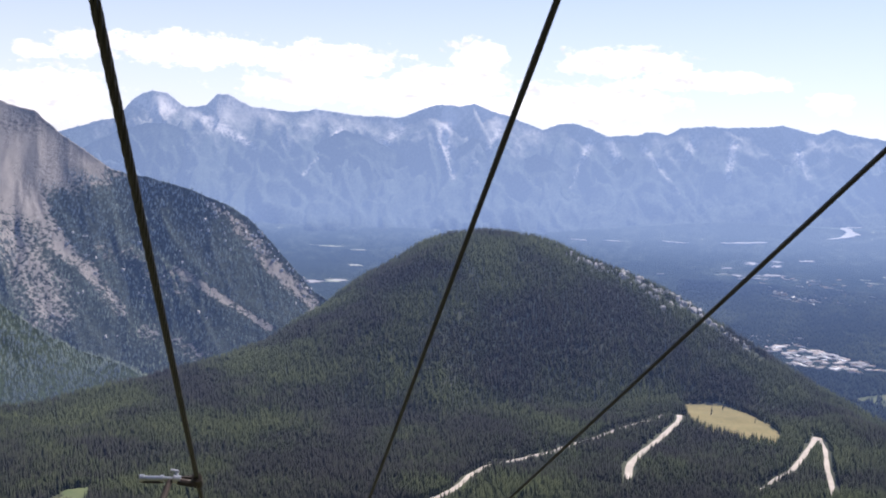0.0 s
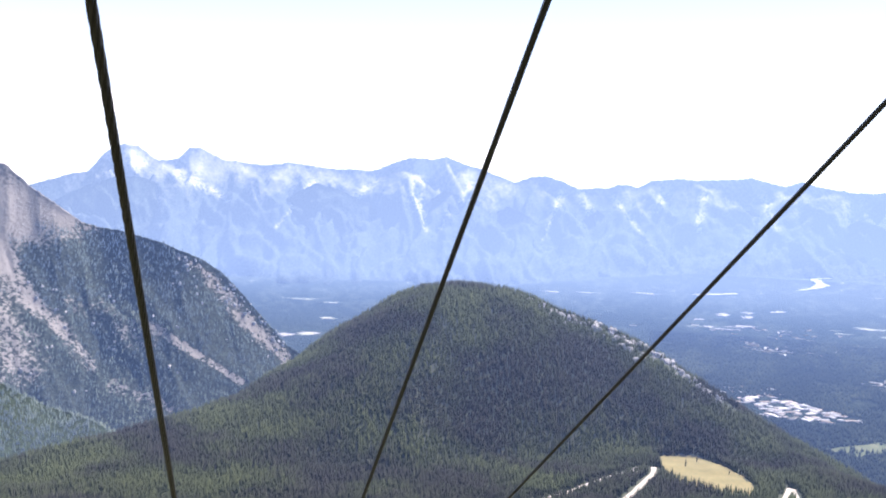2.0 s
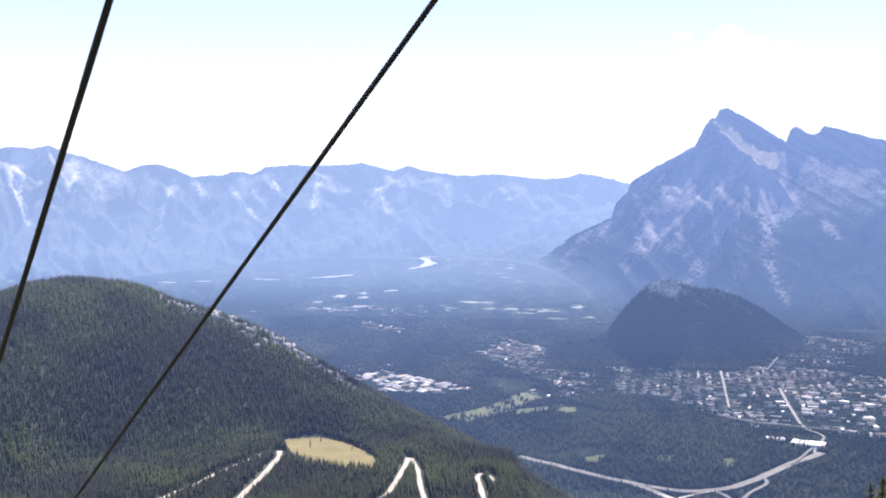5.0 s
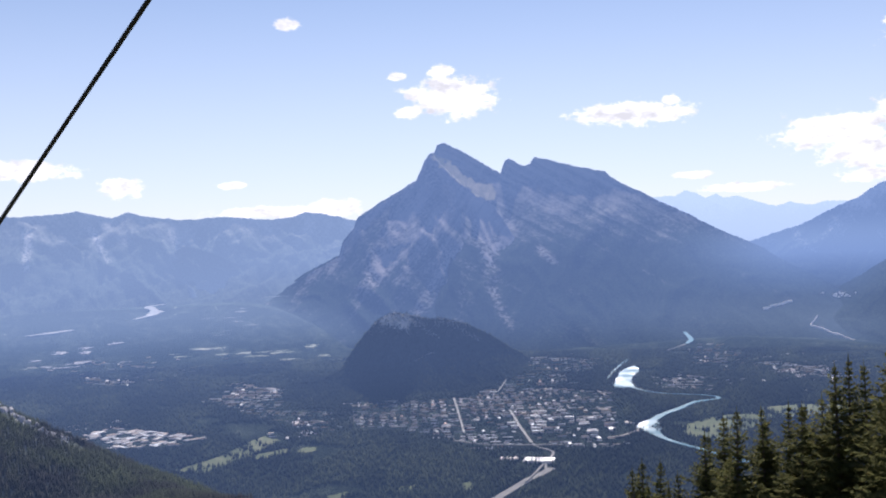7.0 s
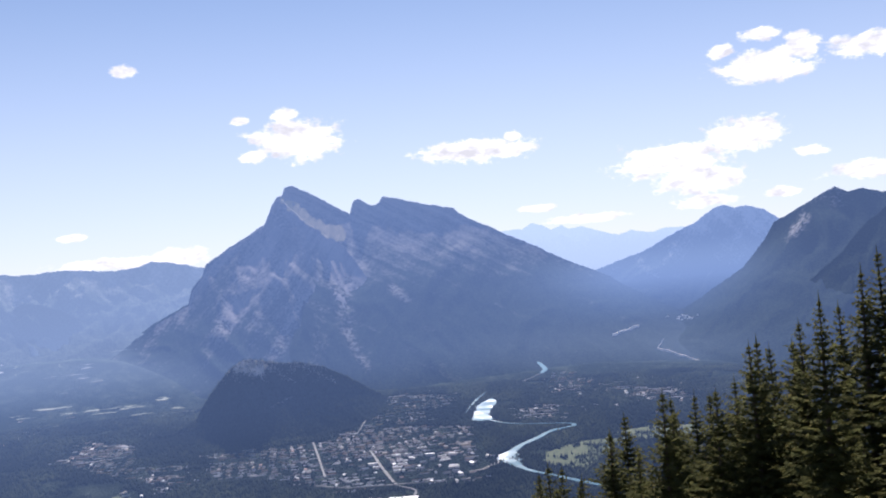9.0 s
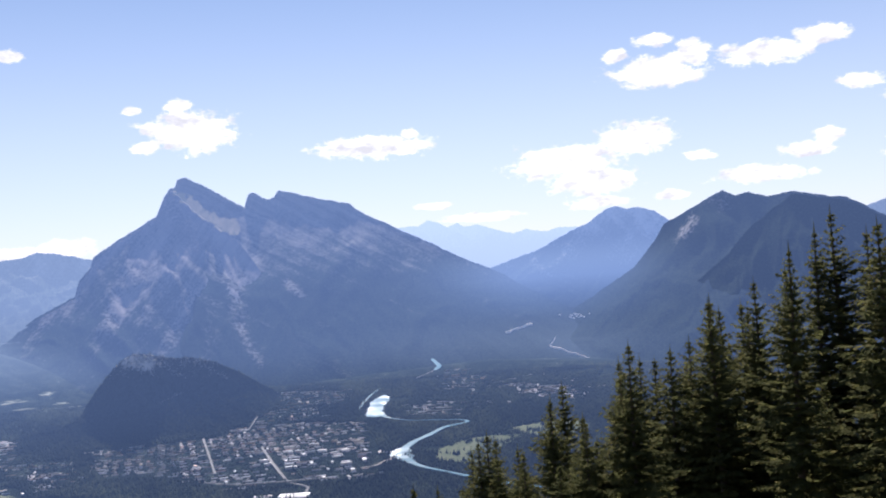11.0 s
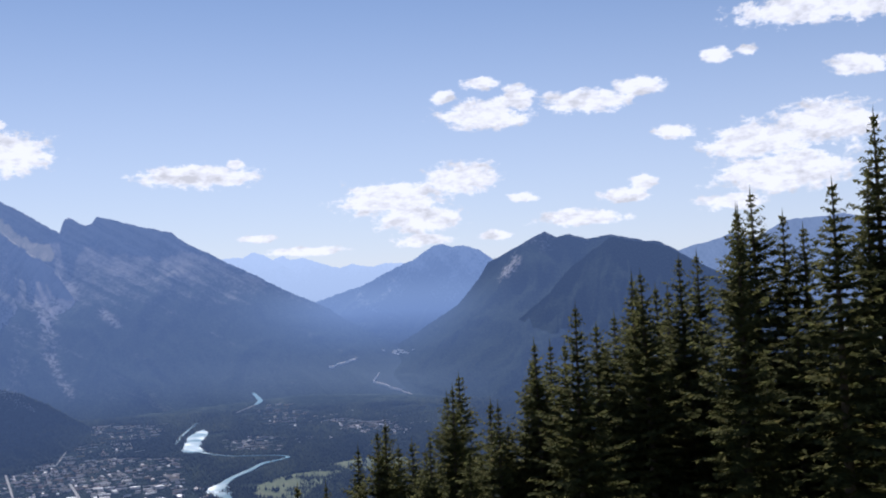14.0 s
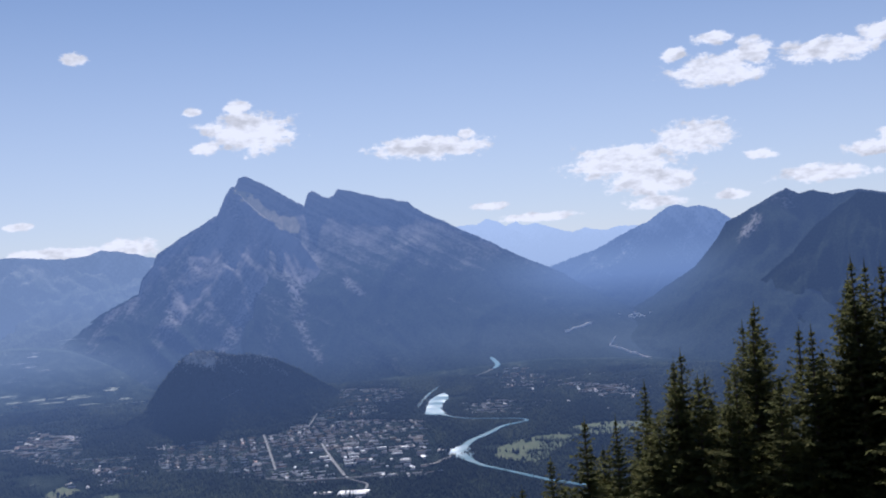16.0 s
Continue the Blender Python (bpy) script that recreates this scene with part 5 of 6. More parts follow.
def knoll_bare(p):
    az, el = np.degrees(np.arctan2(p[:, 0], p[:, 1])), np.degrees(np.arctan2(p[:, 2], np.hypot(p[:, 0], p[:, 1])))
    return 1.7 * np.exp(-((az - 32.2) / 0.75) ** 2 - ((el + 4.05) / 0.4) ** 2) + 0.3 * smooth(33.0, 37.0, az) - 0.15


hill_forest()
valley_forest()
slope_forest(scree_peak, "conifers thinning out between scree gullies", 30000, scree_bare, 10.0)
slope_forest(spur, "dense conifers on the shaded mountain spur", 14000, lambda p: p[:, 2] * 0 - 0.6, 11.0)
slope_forest(knoll, "conifers on the small steep mountain, thinning towards its rocky top", 10000, knoll_bare, 8.0, M["valley_conifer"])


# ---- pale outcrops on the shoulder of the hill ----
def rock_mesh(name, seed, size):
    bm = bmesh.new()
    bmesh.ops.create_icosphere(bm, subdivisions=2, radius=1.0)
    for v in bm.verts:
        n = noise.noise(v.co * 1.3 + Vector((seed * 7.1, 0, 0))) * 0.5 + noise.noise(v.co * 3.1 + Vector((0, seed * 3.3, 0))) * 0.25
        v.co *= 1 + n
        v.co.x, v.co.y, v.co.z = v.co.x * size, v.co.y * size * 0.8, v.co.z * size * 0.75
    data = bpy.data.meshes.new(name)
    bm.to_mesh(data)
    bm.free()
    data.materials.append(M["limestone"])
    return data


rocks = [rock_mesh("rock_outcrop", k, 1.0) for k in range(5)]
for k in range(190):
    t = rng.uniform(0, 1)
    az = 5.5 + 10.5 * t + rng.normal(0, 0.12)
    far = np.interp(az, HILL_FAR[:, 0], HILL_FAR[:, 1]) - abs(rng.normal(20, 30)) - 30 * math.sin(t * 9) ** 2
    x, y = far * math.sin(radians(az)), far * math.cos(radians(az))
    ob = new("rock_outcrop", rocks[k % 5])
    size = rng.uniform(2.2, 6.5) * (1.25 if 9 < az < 14 else 0.85)
    ob.matrix_world = pose(x, y, float(ground_z(x, y)) + size * 0.55, rng.uniform(0, 30), rng.uniform(0, 30), rng.uniform(0, 360)) @ Matrix.Diagonal((size * 1.3, size, size * 1.5, 1))
    tagged(ob, "pale weathered limestone outcrop among conifers on the hill", "rock", "outcrops on the hill shoulder")


az = np.concatenate([rng.uniform(-12.5, -6.6, 80), rng.uniform(-20.5, -12, 40)])
edge = np.interp(az, [-21, -17, -15, -12.2, -10.3, -8.6, -7.2, -6.3], [-1.5, -2.5, -2.6, -2.8, -3.7, -5.3, -6.8, -7.5])
el = edge - np.concatenate([np.abs(rng.normal(0.15, 0.9, 80)), rng.uniform(2.5, 7.5, 40)])
for k, p in enumerate(on_slope(scree_peak, az, el)):
    if p and p.z > -640:
        size = rng.uniform(1.5, 4.5)
        ob = new("rock_outcrop", rocks[k % 5])
        ob.matrix_world = pose(p.x, p.y, p.z + size * 0.1, rng.uniform(0, 30), rng.uniform(0, 30), rng.uniform(0, 360)) @ Matrix.Diagonal((size * 1.4, size, size * 1.9, 1))
        tagged(ob, "pale limestone outcrop on the flank of the scree mountain", "rock", "outcrops on the scree mountain")

for k, p in enumerate(on_slope(knoll, rng.normal(32.1, 0.5, 40), -3.95 + rng.normal(0, 0.16, 40))):
    if p:
        size = rng.uniform(2, 5)
        ob = new("rock_outcrop", rocks[k % 5])
        ob.matrix_world = pose(p.x, p.y, p.z + size * 0.2, rng.uniform(0, 30), rng.uniform(0, 30), rng.uniform(0, 360)) @ Matrix.Diagonal((size * 1.6, size * 1.2, size, 1))
        tagged(ob, "pale rock on the bare top of the small mountain", "rock", "rocks on the small mountain")


# ---- the town ----
def building_arrays(x, y, w, d, h, turn, pitch):
    """Walls and roof of a small building, with overhanging eaves."""
    c, s = math.cos(turn), math.sin(turn)
    z = float(ground_z(x, y)) - 1.5

    def at(u, v, up):
        return (x + u * c - v * s, y + u * s + v * c, z + up)
    a, b = w / 2, d / 2
    walls = [at(-a, -b, 0), at(a, -b, 0), at(a, b, 0), at(-a, b, 0), at(-a, -b, h), at(a, -b, h), at(a, b, h), at(-a, b, h)]
    e = 0.6
    top = h + pitch
    roof = [at(-a - e, -b - e, h), at(a + e, -b - e, h), at(a + e, b + e, h), at(-a - e, b + e, h),
            at(-a - e, -0.3, top), at(a + e, -0.3, top), at(a + e, 0.3, top), at(-a - e, 0.3, top)]
    box = [(0, 1, 5, 4), (1, 2, 6, 5), (2, 3, 7, 6), (3, 0, 4, 7), (4, 5, 6, 7)]
    return walls, roof, box


def building(name, label, category, group, spec, wall_material, roof_material):
    walls, roof, box = building_arrays(*spec)
    x, y = spec[0], spec[1]
    base = drawn_in(x, y, float(ground_z(x, y)) - 1.5)
    ob = thing(name, Matrix.Translation(Vector(base)), label, category, group)
    for piece, verts, material in (("wall", walls, wall_material), ("roof", roof, roof_material)):
        v = drawn_in(*np.array(verts).T) - base
        part_mesh(piece, mesh_from(piece, v, box, [material], shade=False), ob)


# house roofs and walls also emit some haze colour, painted for distance
ROOFS = [speckled("roof_" + n, ((0.3, tuple(c * 0.8 for c in col)), (0.7, col)), 0.3, 0.03, 0.5, haze_glow=0.6) for n, col in
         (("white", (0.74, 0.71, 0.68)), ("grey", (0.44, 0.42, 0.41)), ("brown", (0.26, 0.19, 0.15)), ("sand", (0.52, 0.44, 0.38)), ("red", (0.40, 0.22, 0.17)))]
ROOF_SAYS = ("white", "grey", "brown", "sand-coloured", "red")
WALL = speckled("house_wall", ((0.3, (0.40, 0.35, 0.29)), (0.7, (0.60, 0.57, 0.52))), 0.3, 0.03, haze_glow=1.0)
GRID = math.atan2(767, 505)


def town_spots():
    """House sites in rows along the streets of each quarter, thinned to its blocks."""
    found = []
    for poly, turn, across, down, share, seed in ((CORE, GRID, 36, 40, 0.85, 60), (MIDTOWN, GRID, 38, 42, 0.95, 61), (NORTH_TOWN, 0.95, 44, 42, 0.85, 62), (SOUTH_TOWN, 0.9, 66, 54, 0.8, 63),
                                                  (BENCH_TOWN, 0.7, 70, 56, 0.6, 64), (FAR_BENCH, 0.6, 58, 50, 0.7, 67), (BRIDGE_TOWN, 0.9, 60, 46, 0.6, 65), (HAMLET, 1.2, 54, 28, 0.5, 66), (UPPER_TOWN, 0.9, 56, 54, 0.5, 68)):
        poly = np.array(poly, float)
        mid, reach = poly.mean(0), np.ptp(poly, axis=0).max()
        u, v = np.meshgrid(np.arange(-reach, reach, across), np.arange(-reach, reach, down))
        u, v = (u + rng.uniform(-13, 13, u.shape)).ravel(), (v + rng.uniform(-9, 9, v.shape)).ravel()
        x, y = mid[0] + u * math.cos(turn) - v * math.sin(turn), mid[1] + u * math.sin(turn) + v * math.cos(turn)
        ox, oy = (fbm(x / 90, y / 90, 3, seed) - 0.5) * 200, (fbm(x / 90, y / 90, 3, seed + 9) - 0.5) * 200
        keep = inside(x + ox, y + oy, poly) & (rng.uniform(0, 1, len(x)) < share * (0.35 + 1.3 * smooth(0.36, 0.6, fbm(x / 120, y / 120, 3, seed + 20))))
        keep &= ~near_line(x, y, RIVER, 52)
        for label, width, points in VALLEY_ROADS:
            keep &= ~near_line(x, y, points, width * 0.5 + 12)
        found.append(np.stack([x[keep], y[keep], np.full(keep.sum(), turn)], -1))
    loose = []
    for cx, cy, n, spread in ((4600, 3500, 30, 240), (4900, 4000, 20, 250), (4050, 3750, 24, 130), (4250, 4950, 14, 160), (2050, 4000, 20, 70), (1950, 3800, 16, 60), (1400, 4650, 16, 90), (2950, 5000, 10, 200), (2300, 7000, 22, 260), (2150, 6150, 20, 160)):
        loose.append(np.stack([cx + rng.normal(0, spread, n), cy + rng.normal(0, spread * 0.7, n), rng.uniform(0, 3, n)], -1))
    return np.concatenate(found + loose)


def build_town():
    x, y, heading = town_spots().T
    order = np.argsort(np.hypot(x, y))
    verts, faces, index, made = [], [], [], 0
    for n, k in enumerate(order):
        centre = math.hypot(x[k] - 2850, y[k] - 3250) < 330 and rng.uniform() < 0.5
        w, d = (rng.uniform(20, 44), rng.uniform(10, 17)) if centre else (rng.uniform(14, 38), rng.uniform(8, 12))
        spec = (x[k], y[k], w, d, rng.uniform(5, 11) if centre else rng.uniform(3, 5.5), heading[k] + rng.normal(0, 0.06) + (math.pi / 2 if rng.uniform() < 0.85 else 0), 0.5 if centre and rng.uniform() < 0.6 else rng.uniform(0.7, 2.0))
        if math.hypot(x[k], y[k]) > 5200:
            w, d = w * 1.5, d * 1.3
            spec = spec[:2] + (w, d) + spec[4:]
        tint = int(rng.choice(5, p=(0.42, 0.24, 0.10, 0.19, 0.05)))
        if n < 260:
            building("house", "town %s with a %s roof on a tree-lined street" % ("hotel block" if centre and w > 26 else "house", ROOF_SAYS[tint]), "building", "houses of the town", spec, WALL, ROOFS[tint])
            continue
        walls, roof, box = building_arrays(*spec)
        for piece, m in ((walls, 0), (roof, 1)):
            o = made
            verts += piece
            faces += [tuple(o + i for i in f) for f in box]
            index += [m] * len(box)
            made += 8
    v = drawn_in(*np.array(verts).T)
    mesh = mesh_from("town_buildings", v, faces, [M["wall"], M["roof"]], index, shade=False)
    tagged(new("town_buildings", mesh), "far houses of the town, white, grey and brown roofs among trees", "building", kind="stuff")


def build_works():
    """The yard of large pale sheds beyond the hill's shoulder."""
    edge = WORKS
    for k in range(105):
        while True:
            x, y = rng.uniform(1230, 1650), rng.uniform(3880, 4490)
            if inside(np.array([x]), np.array([y]), edge)[0]:
                break
        spec = (x, y, rng.uniform(14, 46), rng.uniform(9, 18), rng.uniform(4, 8), 0.35 + (math.pi / 2 if rng.uniform() < 0.35 else 0), rng.uniform(0.4, 1.2))
        building("warehouse", "large pale shed with a low white roof on a gravel yard", "warehouse", "sheds of the works yard", spec, WALL, (M["white_roof"], ROOFS[1], ROOFS[3], ROOFS[1], ROOFS[2])[k % 5])
    patch("yard", "dark ground of the yard between large sheds", edge, M["valley"], 1.5, 25, "yard")


build_town()
build_works()
building("warehouse", "long flat white-roofed hall at the edge of town", "warehouse", "", (2258, 2752, 96, 60, 10, -0.85, 0.8), WALL, ROOFS[0])
building("warehouse", "long flat white-roofed hall at the edge of town", "warehouse", "", (2212, 2850, 60, 30, 7, -0.85, 0.6), WALL, ROOFS[3])


def slope_road(points):
    """A pale road cut across the far wooded flank."""
    az = np.concatenate([np.linspace(a[0], c[0], 12) for a, c in zip(points[:-1], points[1:])])
    el = np.concatenate([np.linspace(a[1], c[1], 12) for a, c in zip(points[:-1], points[1:])])
    el = el + (fbm(az * 3, az * 0, 2, 5) - 0.5) * 0.15
    mid = [p for p in on_slope((long_ridge, wedge), az, el) if p]
    bm = bmesh.new()
    rows = []
    for p in mid:
        out = -Vector((p.x, p.y, 0)).normalized()
        rows.append([bm.verts.new(p + out * d + Vector((0, 0, z))) for d, z in ((-2, 4.5), (7, 4.0), (8, -4))])
    for a, c in zip(rows[:-1], rows[1:]):
        for k in (0, 1):
            bm.faces.new((a[k], a[k + 1], c[k + 1], c[k]))
    data = bpy.data.meshes.new("road")
    bm.to_mesh(data)
    bm.free()
    data.materials.append(M["gravel"])
    tagged(new("road", data), "pale road climbing the far wooded slope", "road", kind="structure")


slope_road([(53.35, -4.35), (53.0, -4.75), (53.9, -5.15), (55.3, -5.68)])
slope_road([(50.8, -3.95), (52.2, -3.6)])
spots = on_slope((long_ridge, wedge), 54.4 + rng.normal(0, 0.4, 16), -3.3 + rng.normal(0, 0.07, 16))
for p in spots:
    if not p:
        continue
    w, d, h = rng.uniform(5, 11), rng.uniform(4, 7), rng.uniform(1.5, 2.5)
    ob = thing("house", Matrix.Translation(p), "pale building high on the far wooded slope", "building", "buildings on the slope")
    for piece, lo, hi, grow, material in (("wall", -6, h, 1.0, WALL), ("roof", h, h + 1.0, 1.06, ROOFS[1])):
        bm = bmesh.new()
        bmesh.ops.create_cube(bm, size=1.0)
        bmesh.ops.transform(bm, verts=bm.verts, matrix=Matrix.Translation((0, 0, (lo + hi) / 2)) @ Matrix.Rotation(-0.9, 4, "Z") @ Matrix.Diagonal((w * grow, d * grow, hi - lo, 1)))
        bmesh.ops.bevel(bm, geom=bm.edges, offset=0.3, segments=1, affect="EDGES")
        part(piece, bm, material, ob)


# ---- the chairlift's ropes ----
WAY = Vector((-0.11479, 0.83354, -0.54041))
SIDE = Vector((0.99065, 0.13643, 0.0))
UP = Vector((-0.07373, 0.53535, 0.84140))


def rope(label, across, above, drift, radius, strands, ahead=52.0, pitch=0.16, lay=0.40, material="steel"):
    """A laid wire rope: round strands wound about a line, as one mesh."""
    line = WAY + SIDE * drift[0] + UP * drift[1]
    line.normalize()
    start = SIDE * across + UP * above
    e1 = line.cross(Vector((0, 0, 1))).normalized()
    e2 = line.cross(e1).normalized()
    ob = thing("lift_cable", Matrix.Translation(start), label, "cable", "cables of the chairlift")
    s = np.concatenate([np.arange(-2.0, 12.0, 0.025), np.arange(12.0, ahead, 0.1)])
    for k in range(strands):
        angle = 2 * np.pi * k / strands + 2 * np.pi * s / pitch / 3
        sr = radius * lay
        cx, cy = (radius - sr) * np.cos(angle), (radius - sr) * np.sin(angle)
        ring = np.linspace(0, 2 * np.pi, 6)[:-1]
        u, v = cx[:, None] + sr * np.cos(ring), cy[:, None] + sr * np.sin(ring)
        p = s[:, None, None] * np.array(line) + u[..., None] * np.array(e1) + v[..., None] * np.array(e2)
        part_mesh("strand", mesh_from("strand", p.reshape(-1, 3), grid_faces(len(s), 5, wrap=True), [M[material]]), ob)
    return start, line, e1, e2


haul = rope("thick twisted steel haul rope of a chairlift, dark with grease", -0.370, 1.90, (0, 0), 0.0140, 6)
rope("dark thin steel cable slanting down over the valley", 1.461, 3.933, (-0.0205, 0.0044), 0.0205, 6, pitch=1.8, lay=0.5, material="cable")
rope("dark thin steel cable running steeply down to the forest", 0.9232, 0.9882, (-0.0484, 0.0426), 0.0042, 6, pitch=1.6, lay=0.5, material="cable")


def rod(bm, a, b, radius, sides=12, taper=1.0):
    a, b = Vector(a), Vector(b)
    turn = (b - a).to_track_quat("Z", "Y").to_matrix().to_4x4()
    made = bmesh.ops.create_cone(bm, cap_ends=True, segments=sides, radius1=radius, radius2=radius * taper, depth=(b - a).length)
    bmesh.ops.transform(bm, verts=made["verts"], matrix=Matrix.Translation((a + b) / 2) @ turn)
    return made["verts"]


def rope_grip():
    """The clamp of a chair's hanger on the haul rope: jaw, coil-spring barrel, bolt, hanger stem."""
    start, line, e1, e2 = haul
    at = start + line * 5.85
    ob = thing("cable_grip", Matrix.Translation(at), "galvanised chairlift grip clamped on the haul rope with its hanger stem", "cable grip")
    left = (-SIDE + UP * 0.02).normalized()
    bm = bmesh.new()
    rod(bm, -line * 0.06, line * 0.06, 0.027, 14)
    rod(bm, UP * -0.022, left * 0.10 + UP * -0.008, 0.019, 10)
    rod(bm, left * 0.02 + UP * 0.012, left * 0.10 + UP * 0.014, 0.009, 8)
    part("jaw", bm, M["rust"], ob, "dark iron jaw round the rope")
    bm = bmesh.new()
    rod(bm, left * 0.085, left * 0.125 + UP * 0.002, 0.022, 12)
    rod(bm, left * 0.125 + UP * 0.002, left * 0.175 + UP * 0.003, 0.014, 12)
    rod(bm, left * 0.10, left * 0.115 + UP * 0.042, 0.011, 10)
    rod(bm, left * 0.100 + UP * 0.041, left * 0.142 + UP * 0.047, 0.012, 10)
    lever = part("lever", bm, M["zinc"], ob, "bright galvanised lever")
    bm = bmesh.new()
    rod(bm, left * 0.12 - line * 0.02 + UP * 0.004, left * 0.12 + line * 0.02 + UP * 0.004, 0.008, 8)
    part("bolt", bm, M["rust"], lever, "dark bolt")
    bm = bmesh.new()
    rod(bm, left * 0.19 + UP * 0.003, left * 0.272 + UP * 0.002, 0.0155, 14)
    barrel = part("spring_barrel", bm, M["zinc"], ob)
    for near_end, far_end, girth in ((0.174, 0.19, 0.021), (0.272, 0.298, 0.021)):
        bm = bmesh.new()
        rod(bm, left * near_end + UP * 0.003, left * far_end + UP * 0.002, girth, 14)
        part("collar", bm, M["zinc"], barrel)
    bm = bmesh.new()
    rod(bm, left * 0.174 + UP * -0.016, left * 0.285 + UP * -0.017, 0.006, 8)
    part("tie_rod", bm, M["rust"], barrel, "dark tie rod")
    bm = bmesh.new()
    rod(bm, left * 0.14 + UP * -0.005, left * 0.23 + UP * -0.35 - line * 0.10, 0.016, 10)
    rod(bm, left * 0.23 + UP * -0.35 - line * 0.10, left * 0.26 + UP * -1.2 - line * 0.15, 0.016, 10)
    part("hanger", bm, M["rust"], ob, "dark tubular hanger stem")


rope_grip()


# ---- spruces beside the lift line ----
def spruce_meshes(seed, tall, dense=1.0):
    """Trunk and crown of a subalpine spruce: whorls of short boughs, upturned near the tip, carrying flat sprays of needles."""
    r = np.random.default_rng(seed)
    sides, rings = 6, 10
    h = np.linspace(0, tall * 0.985, rings)
    bow = np.stack([np.sin(h / tall * 2.2 + seed) * 0.10, np.cos(h / tall * 1.7 + seed) * 0.10], -1)
    girth = 0.014 * tall * (1 - h / tall) ** 0.85 + 0.012
    ring = np.linspace(0, 2 * np.pi, sides + 1)[:-1]
    tv = np.stack([bow[:, 0, None] + girth[:, None] * np.cos(ring), bow[:, 1, None] + girth[:, None] * np.sin(ring), h[:, None] + 0 * ring], -1).reshape(-1, 3)
    trunk = mesh_from("trunk", tv, grid_faces(rings, sides, wrap=True), [M["bark"]])
    verts, faces = [], []
    level = tall * 0.10
    narrow, stout = r.uniform(0.26, 0.34), r.uniform(0.10, 0.125)
    lop = r.uniform(0, 6.28)
    up = np.array((0, 0, 1.0))
    while level < tall * 0.99:
        f = level / tall
        taper = narrow * (1 - f) ** 0.97
        reach0 = tall * taper * stout / (taper ** 3 + stout ** 3) ** (1 / 3) * (0.72 + 0.5 * r.uniform()) + 0.04
        boughs = 5 if f > 0.93 else int(r.integers(6, 10))
        spin = r.uniform(0, 6.28)
        cx, cy = np.interp(level, h, bow[:, 0]), np.interp(level, h, bow[:, 1])
        for b in range(boughs):
            a = spin + 6.283 * b / boughs + r.normal(0, 0.2)
            reach = reach0 * r.uniform(0.45, 1.2) * (1 + 0.15 * math.cos(a - lop))
            rise = reach * (0.8 * (f - 0.45) + r.normal(0, 0.12))
            sag = reach * (0.42 - 0.34 * f)
            out, side = np.array((math.cos(a), math.sin(a), 0.0)), np.array((-math.sin(a), math.cos(a), 0.0))
            root = np.array((cx, cy, level))
            steps = max(3, int(reach * 7.0 * dense))
            fine = min(1.0, 0.35 + reach / 1.5) / dense ** 0.5
            start = 0.2 if f < 0.6 else 0.08
            for k in range(steps):
                t = start + (1 - start) * (k + r.uniform(0.1, 0.9)) / steps
                mid = root + out * reach * t + up * (rise * t - sag * t * t + 0.16 * reach * t ** 4)
                for sign in (-1, 1):
                    spread = (0.2 * reach * (1 - t) + 0.15 * fine) * r.uniform(0.5, 1.3)
                    tip = mid + side * sign * spread + out * fine * r.uniform(0.08, 0.24) + up * (r.normal(-0.02, 0.06) - 0.25 * spread)
                    o = len(verts)
                    width = fine * r.uniform(0.07, 0.16)
                    verts += [mid - out * width + up * 0.03, mid + out * width - up * r.uniform(0.02, 0.09), tip]
                    faces += [(o, o + 1, o + 2)]
            o = len(verts)
            end = root + out * reach + up * (rise - sag + 0.18 * reach)
            half = root + out * reach * 0.6 + up * (rise * 0.6 - sag * 0.36)
            verts += [half + side * 0.05, half - side * 0.05, end + up * 0.05]
            faces += [(o, o + 1, o + 2)]
        level += (0.24 + 0.16 * r.uniform()) * (1.2 - 0.45 * f)
    o = len(verts)
    top = np.array((bow[-1, 0], bow[-1, 1], tall))
    for k in range(5):
        a = k * 1.257
        verts += [top + np.array((0, 0, 0.25)), top + np.array((0.05 * math.cos(a), 0.05 * math.sin(a), -0.5)), top + np.array((0.05 * math.cos(a + 1), 0.05 * math.sin(a + 1), -0.5))]
        faces += [(o + 3 * k, o + 3 * k + 1, o + 3 * k + 2)]
    crown = mesh_from("crown", np.array(verts), faces, [M["spruce"]], shade=False)
    return trunk, crown


def spruce(trunk, crown, tall0, x, y, top, group):
    base = float(ground_z(x, y)) - 0.3
    k = (top - base) / tall0
    ob = thing("spruce_tree", pose(x, y, base, rng.normal(0, 0.8), rng.normal(0, 0.8), rng.uniform(0, 360)) @ Matrix.Diagonal((k * rng.uniform(0.92, 1.12), k * rng.uniform(0.92, 1.12), k, 1)),
               "tall dark green spruce with drooping boughs on a steep slope", "tree", group)
    part_mesh("trunk", trunk, ob, "grey-brown bark")
    part_mesh("crown", crown, ob)


KINDS = [(t, spruce_meshes(k + 3, t, 1.5)) for k, t in enumerate((20.0, 22.0, 18.0, 21.0, 16.0))]
INNER = [(t, spruce_meshes(k + 13, t, 0.75)) for k, t in enumerate((20.0, 22.0, 18.0))]
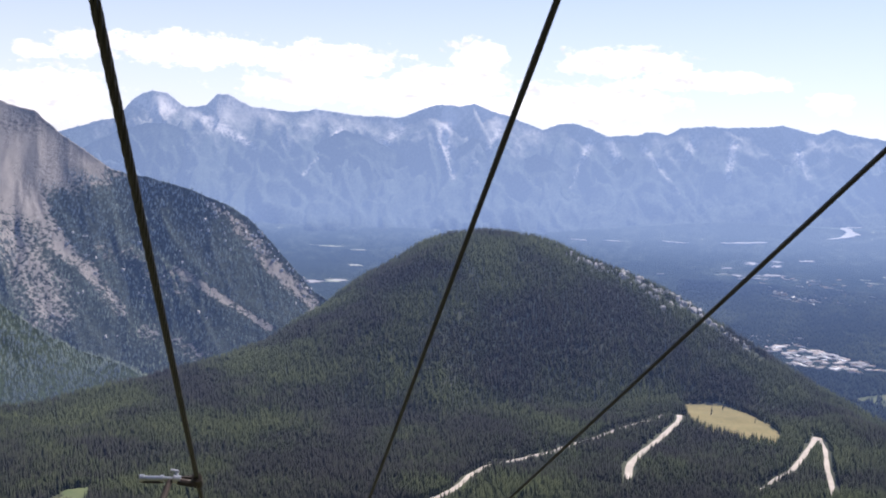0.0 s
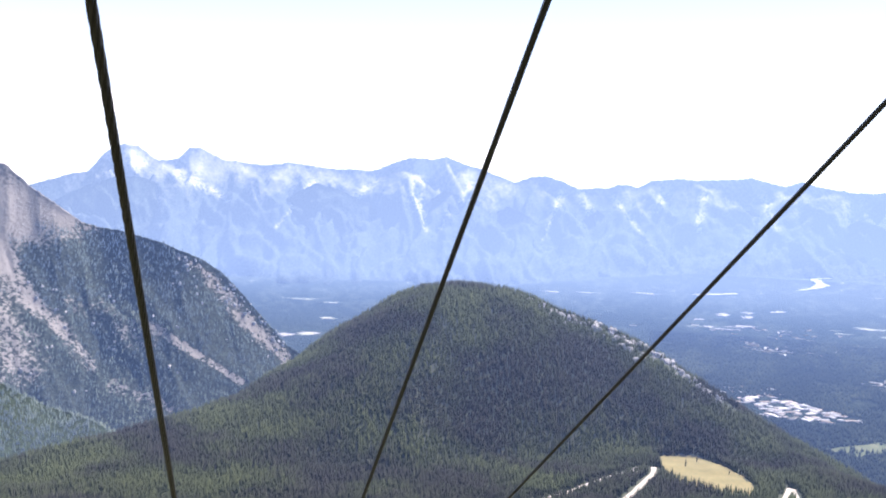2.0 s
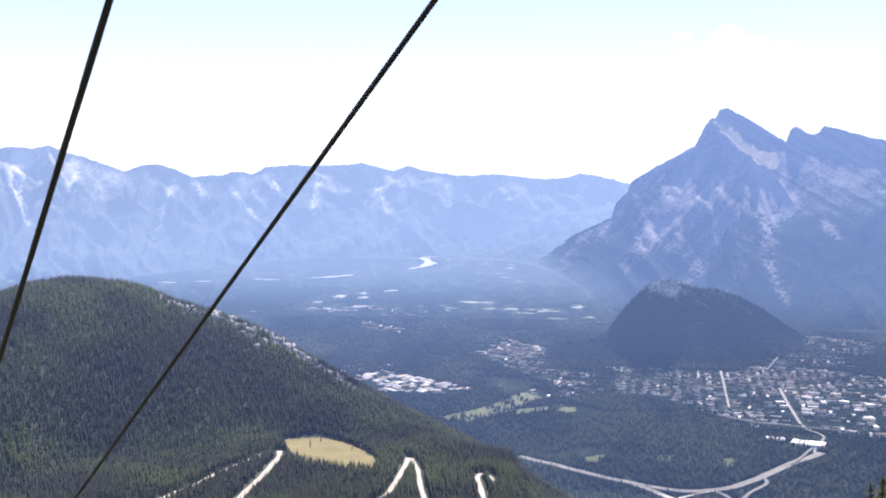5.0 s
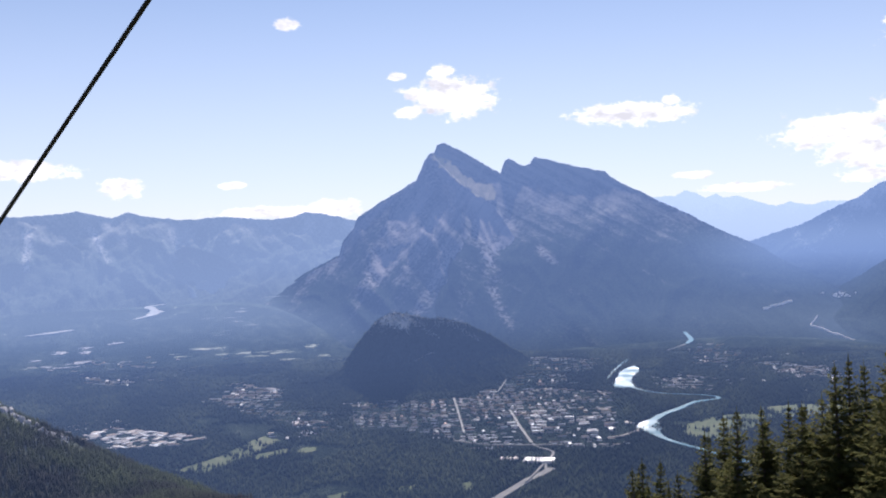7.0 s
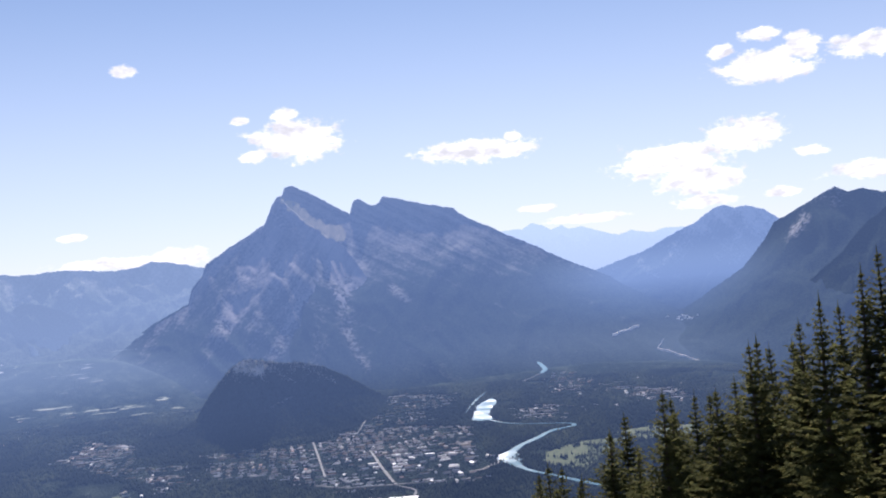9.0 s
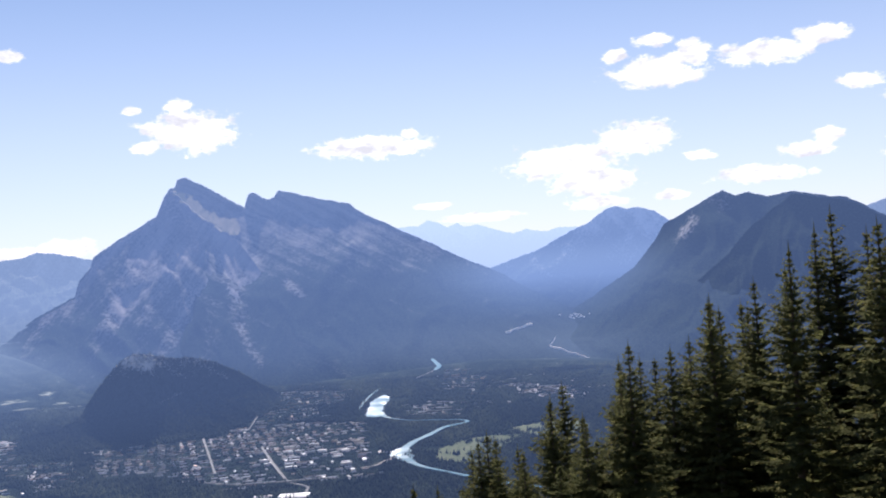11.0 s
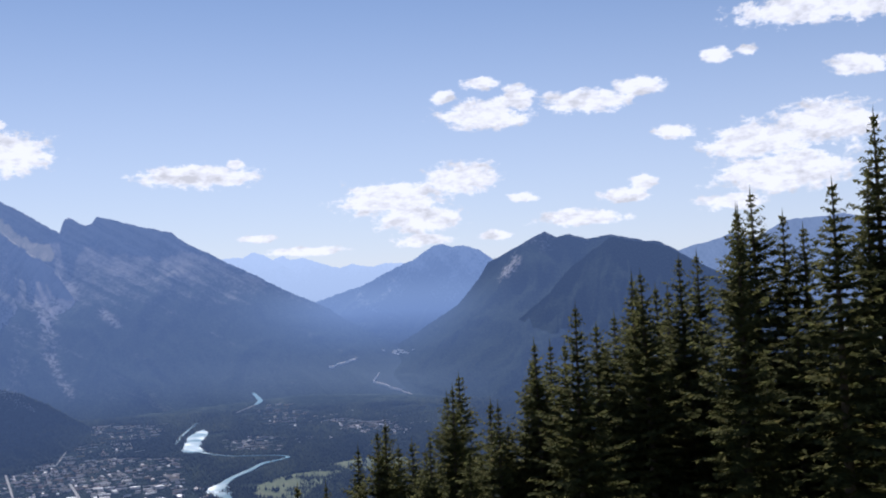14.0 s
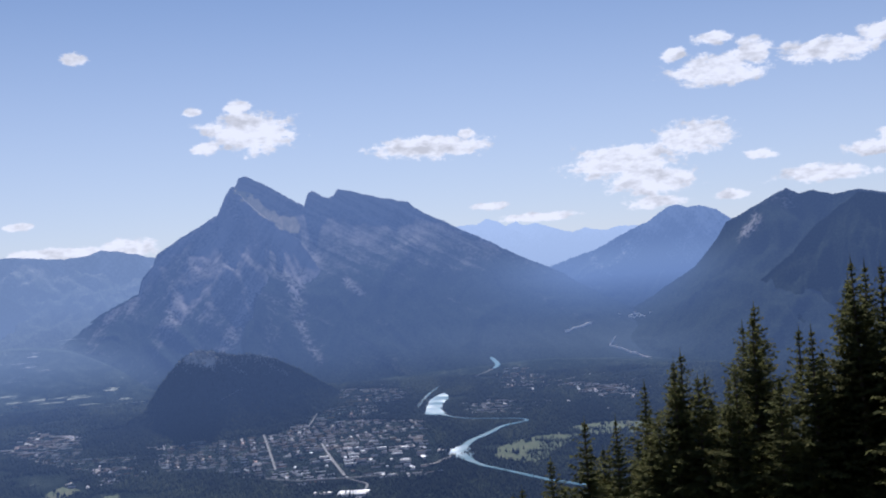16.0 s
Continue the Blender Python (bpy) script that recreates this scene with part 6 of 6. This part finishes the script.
# where the tall ones along the edge of the wood stand, and how high their tips reach
EDGE = [(44.6, 36.0, -9.4), (47.9, 41.5, -11.9), (55.7, 45.1, -12.8), (57.5, 39.1, -7.7), (58.8, 38.2, -9.0), (52.3, 43.9, -12.0), (39.7, 41.5, -13.2),
        (60.3, 59.7, -18.0), (52.6, 60.4, -20.1), (44.6, 31.8, -8.7), (55.7, 40.1, -8.6), (53.1, 41.7, -11.2), (58.7, 37.0, -9.8), (51.9, 49.5, -15.3), (52.9, 31.7, -4.9), (52.3, 32.8, -8.2), (55.0, 31.5, -9.0)]
EDGE_LOW = [(53.3, 51.0, -16.5), (55.9, 58.3, -18.2), (53.5, 54.3, -18.9), (50.7, 51.3, -18.6), (51.7, 60.6, -20.5), (50.9, 58.0, -21.3), (50.2, 55.6, -20.5), (55.1, 69.9, -24.9),
            (54.0, 66.6, -24.4), (53.7, 63.8, -24.0), (48.7, 44.7, -14.4), (50.1, 44.2, -13.9), (54.8, 43.2, -12.9), (59.7, 68.3, -22.9), (60.0, 66.7, -22.0), (58.2, 62.6, -22.1),
            (58.4, 60.1, -19.0), (53.4, 50.6, -16.4), (55.8, 50.9, -15.6), (56.3, 50.3, -15.8), (53.9, 46.7, -15.5), (60.8, 43.6, -10.8), (57.7, 44.8, -12.7)]
rng = np.random.default_rng(11)
for k, (x, y, top) in enumerate(EDGE + EDGE_LOW):
    x, y, top = x + 0.14, y - 3.72, top + 3.03
    tall0, (trunk, crown) = KINDS[k % 5]
    spruce(trunk, crown, tall0, x, y, top, "spruces beside the lift line")
count = 0
while count < 110:
    x, y = rng.uniform(38, 76), rng.uniform(16, 80)
    if x < 42 + 0.16 * y or x > 88:
        continue
    top = float(np.interp(y, [20, 34, 46, 64, 80], [-6.7, -9.7, -15.7, -22.2, -29.2])) - rng.uniform(0.0, 3.6) - 0.02 * (x - 50)
    tall0, (trunk, crown) = INNER[count % 3]
    spruce(trunk, crown, tall0, x, y, top, "spruces beside the lift line")
    count += 1
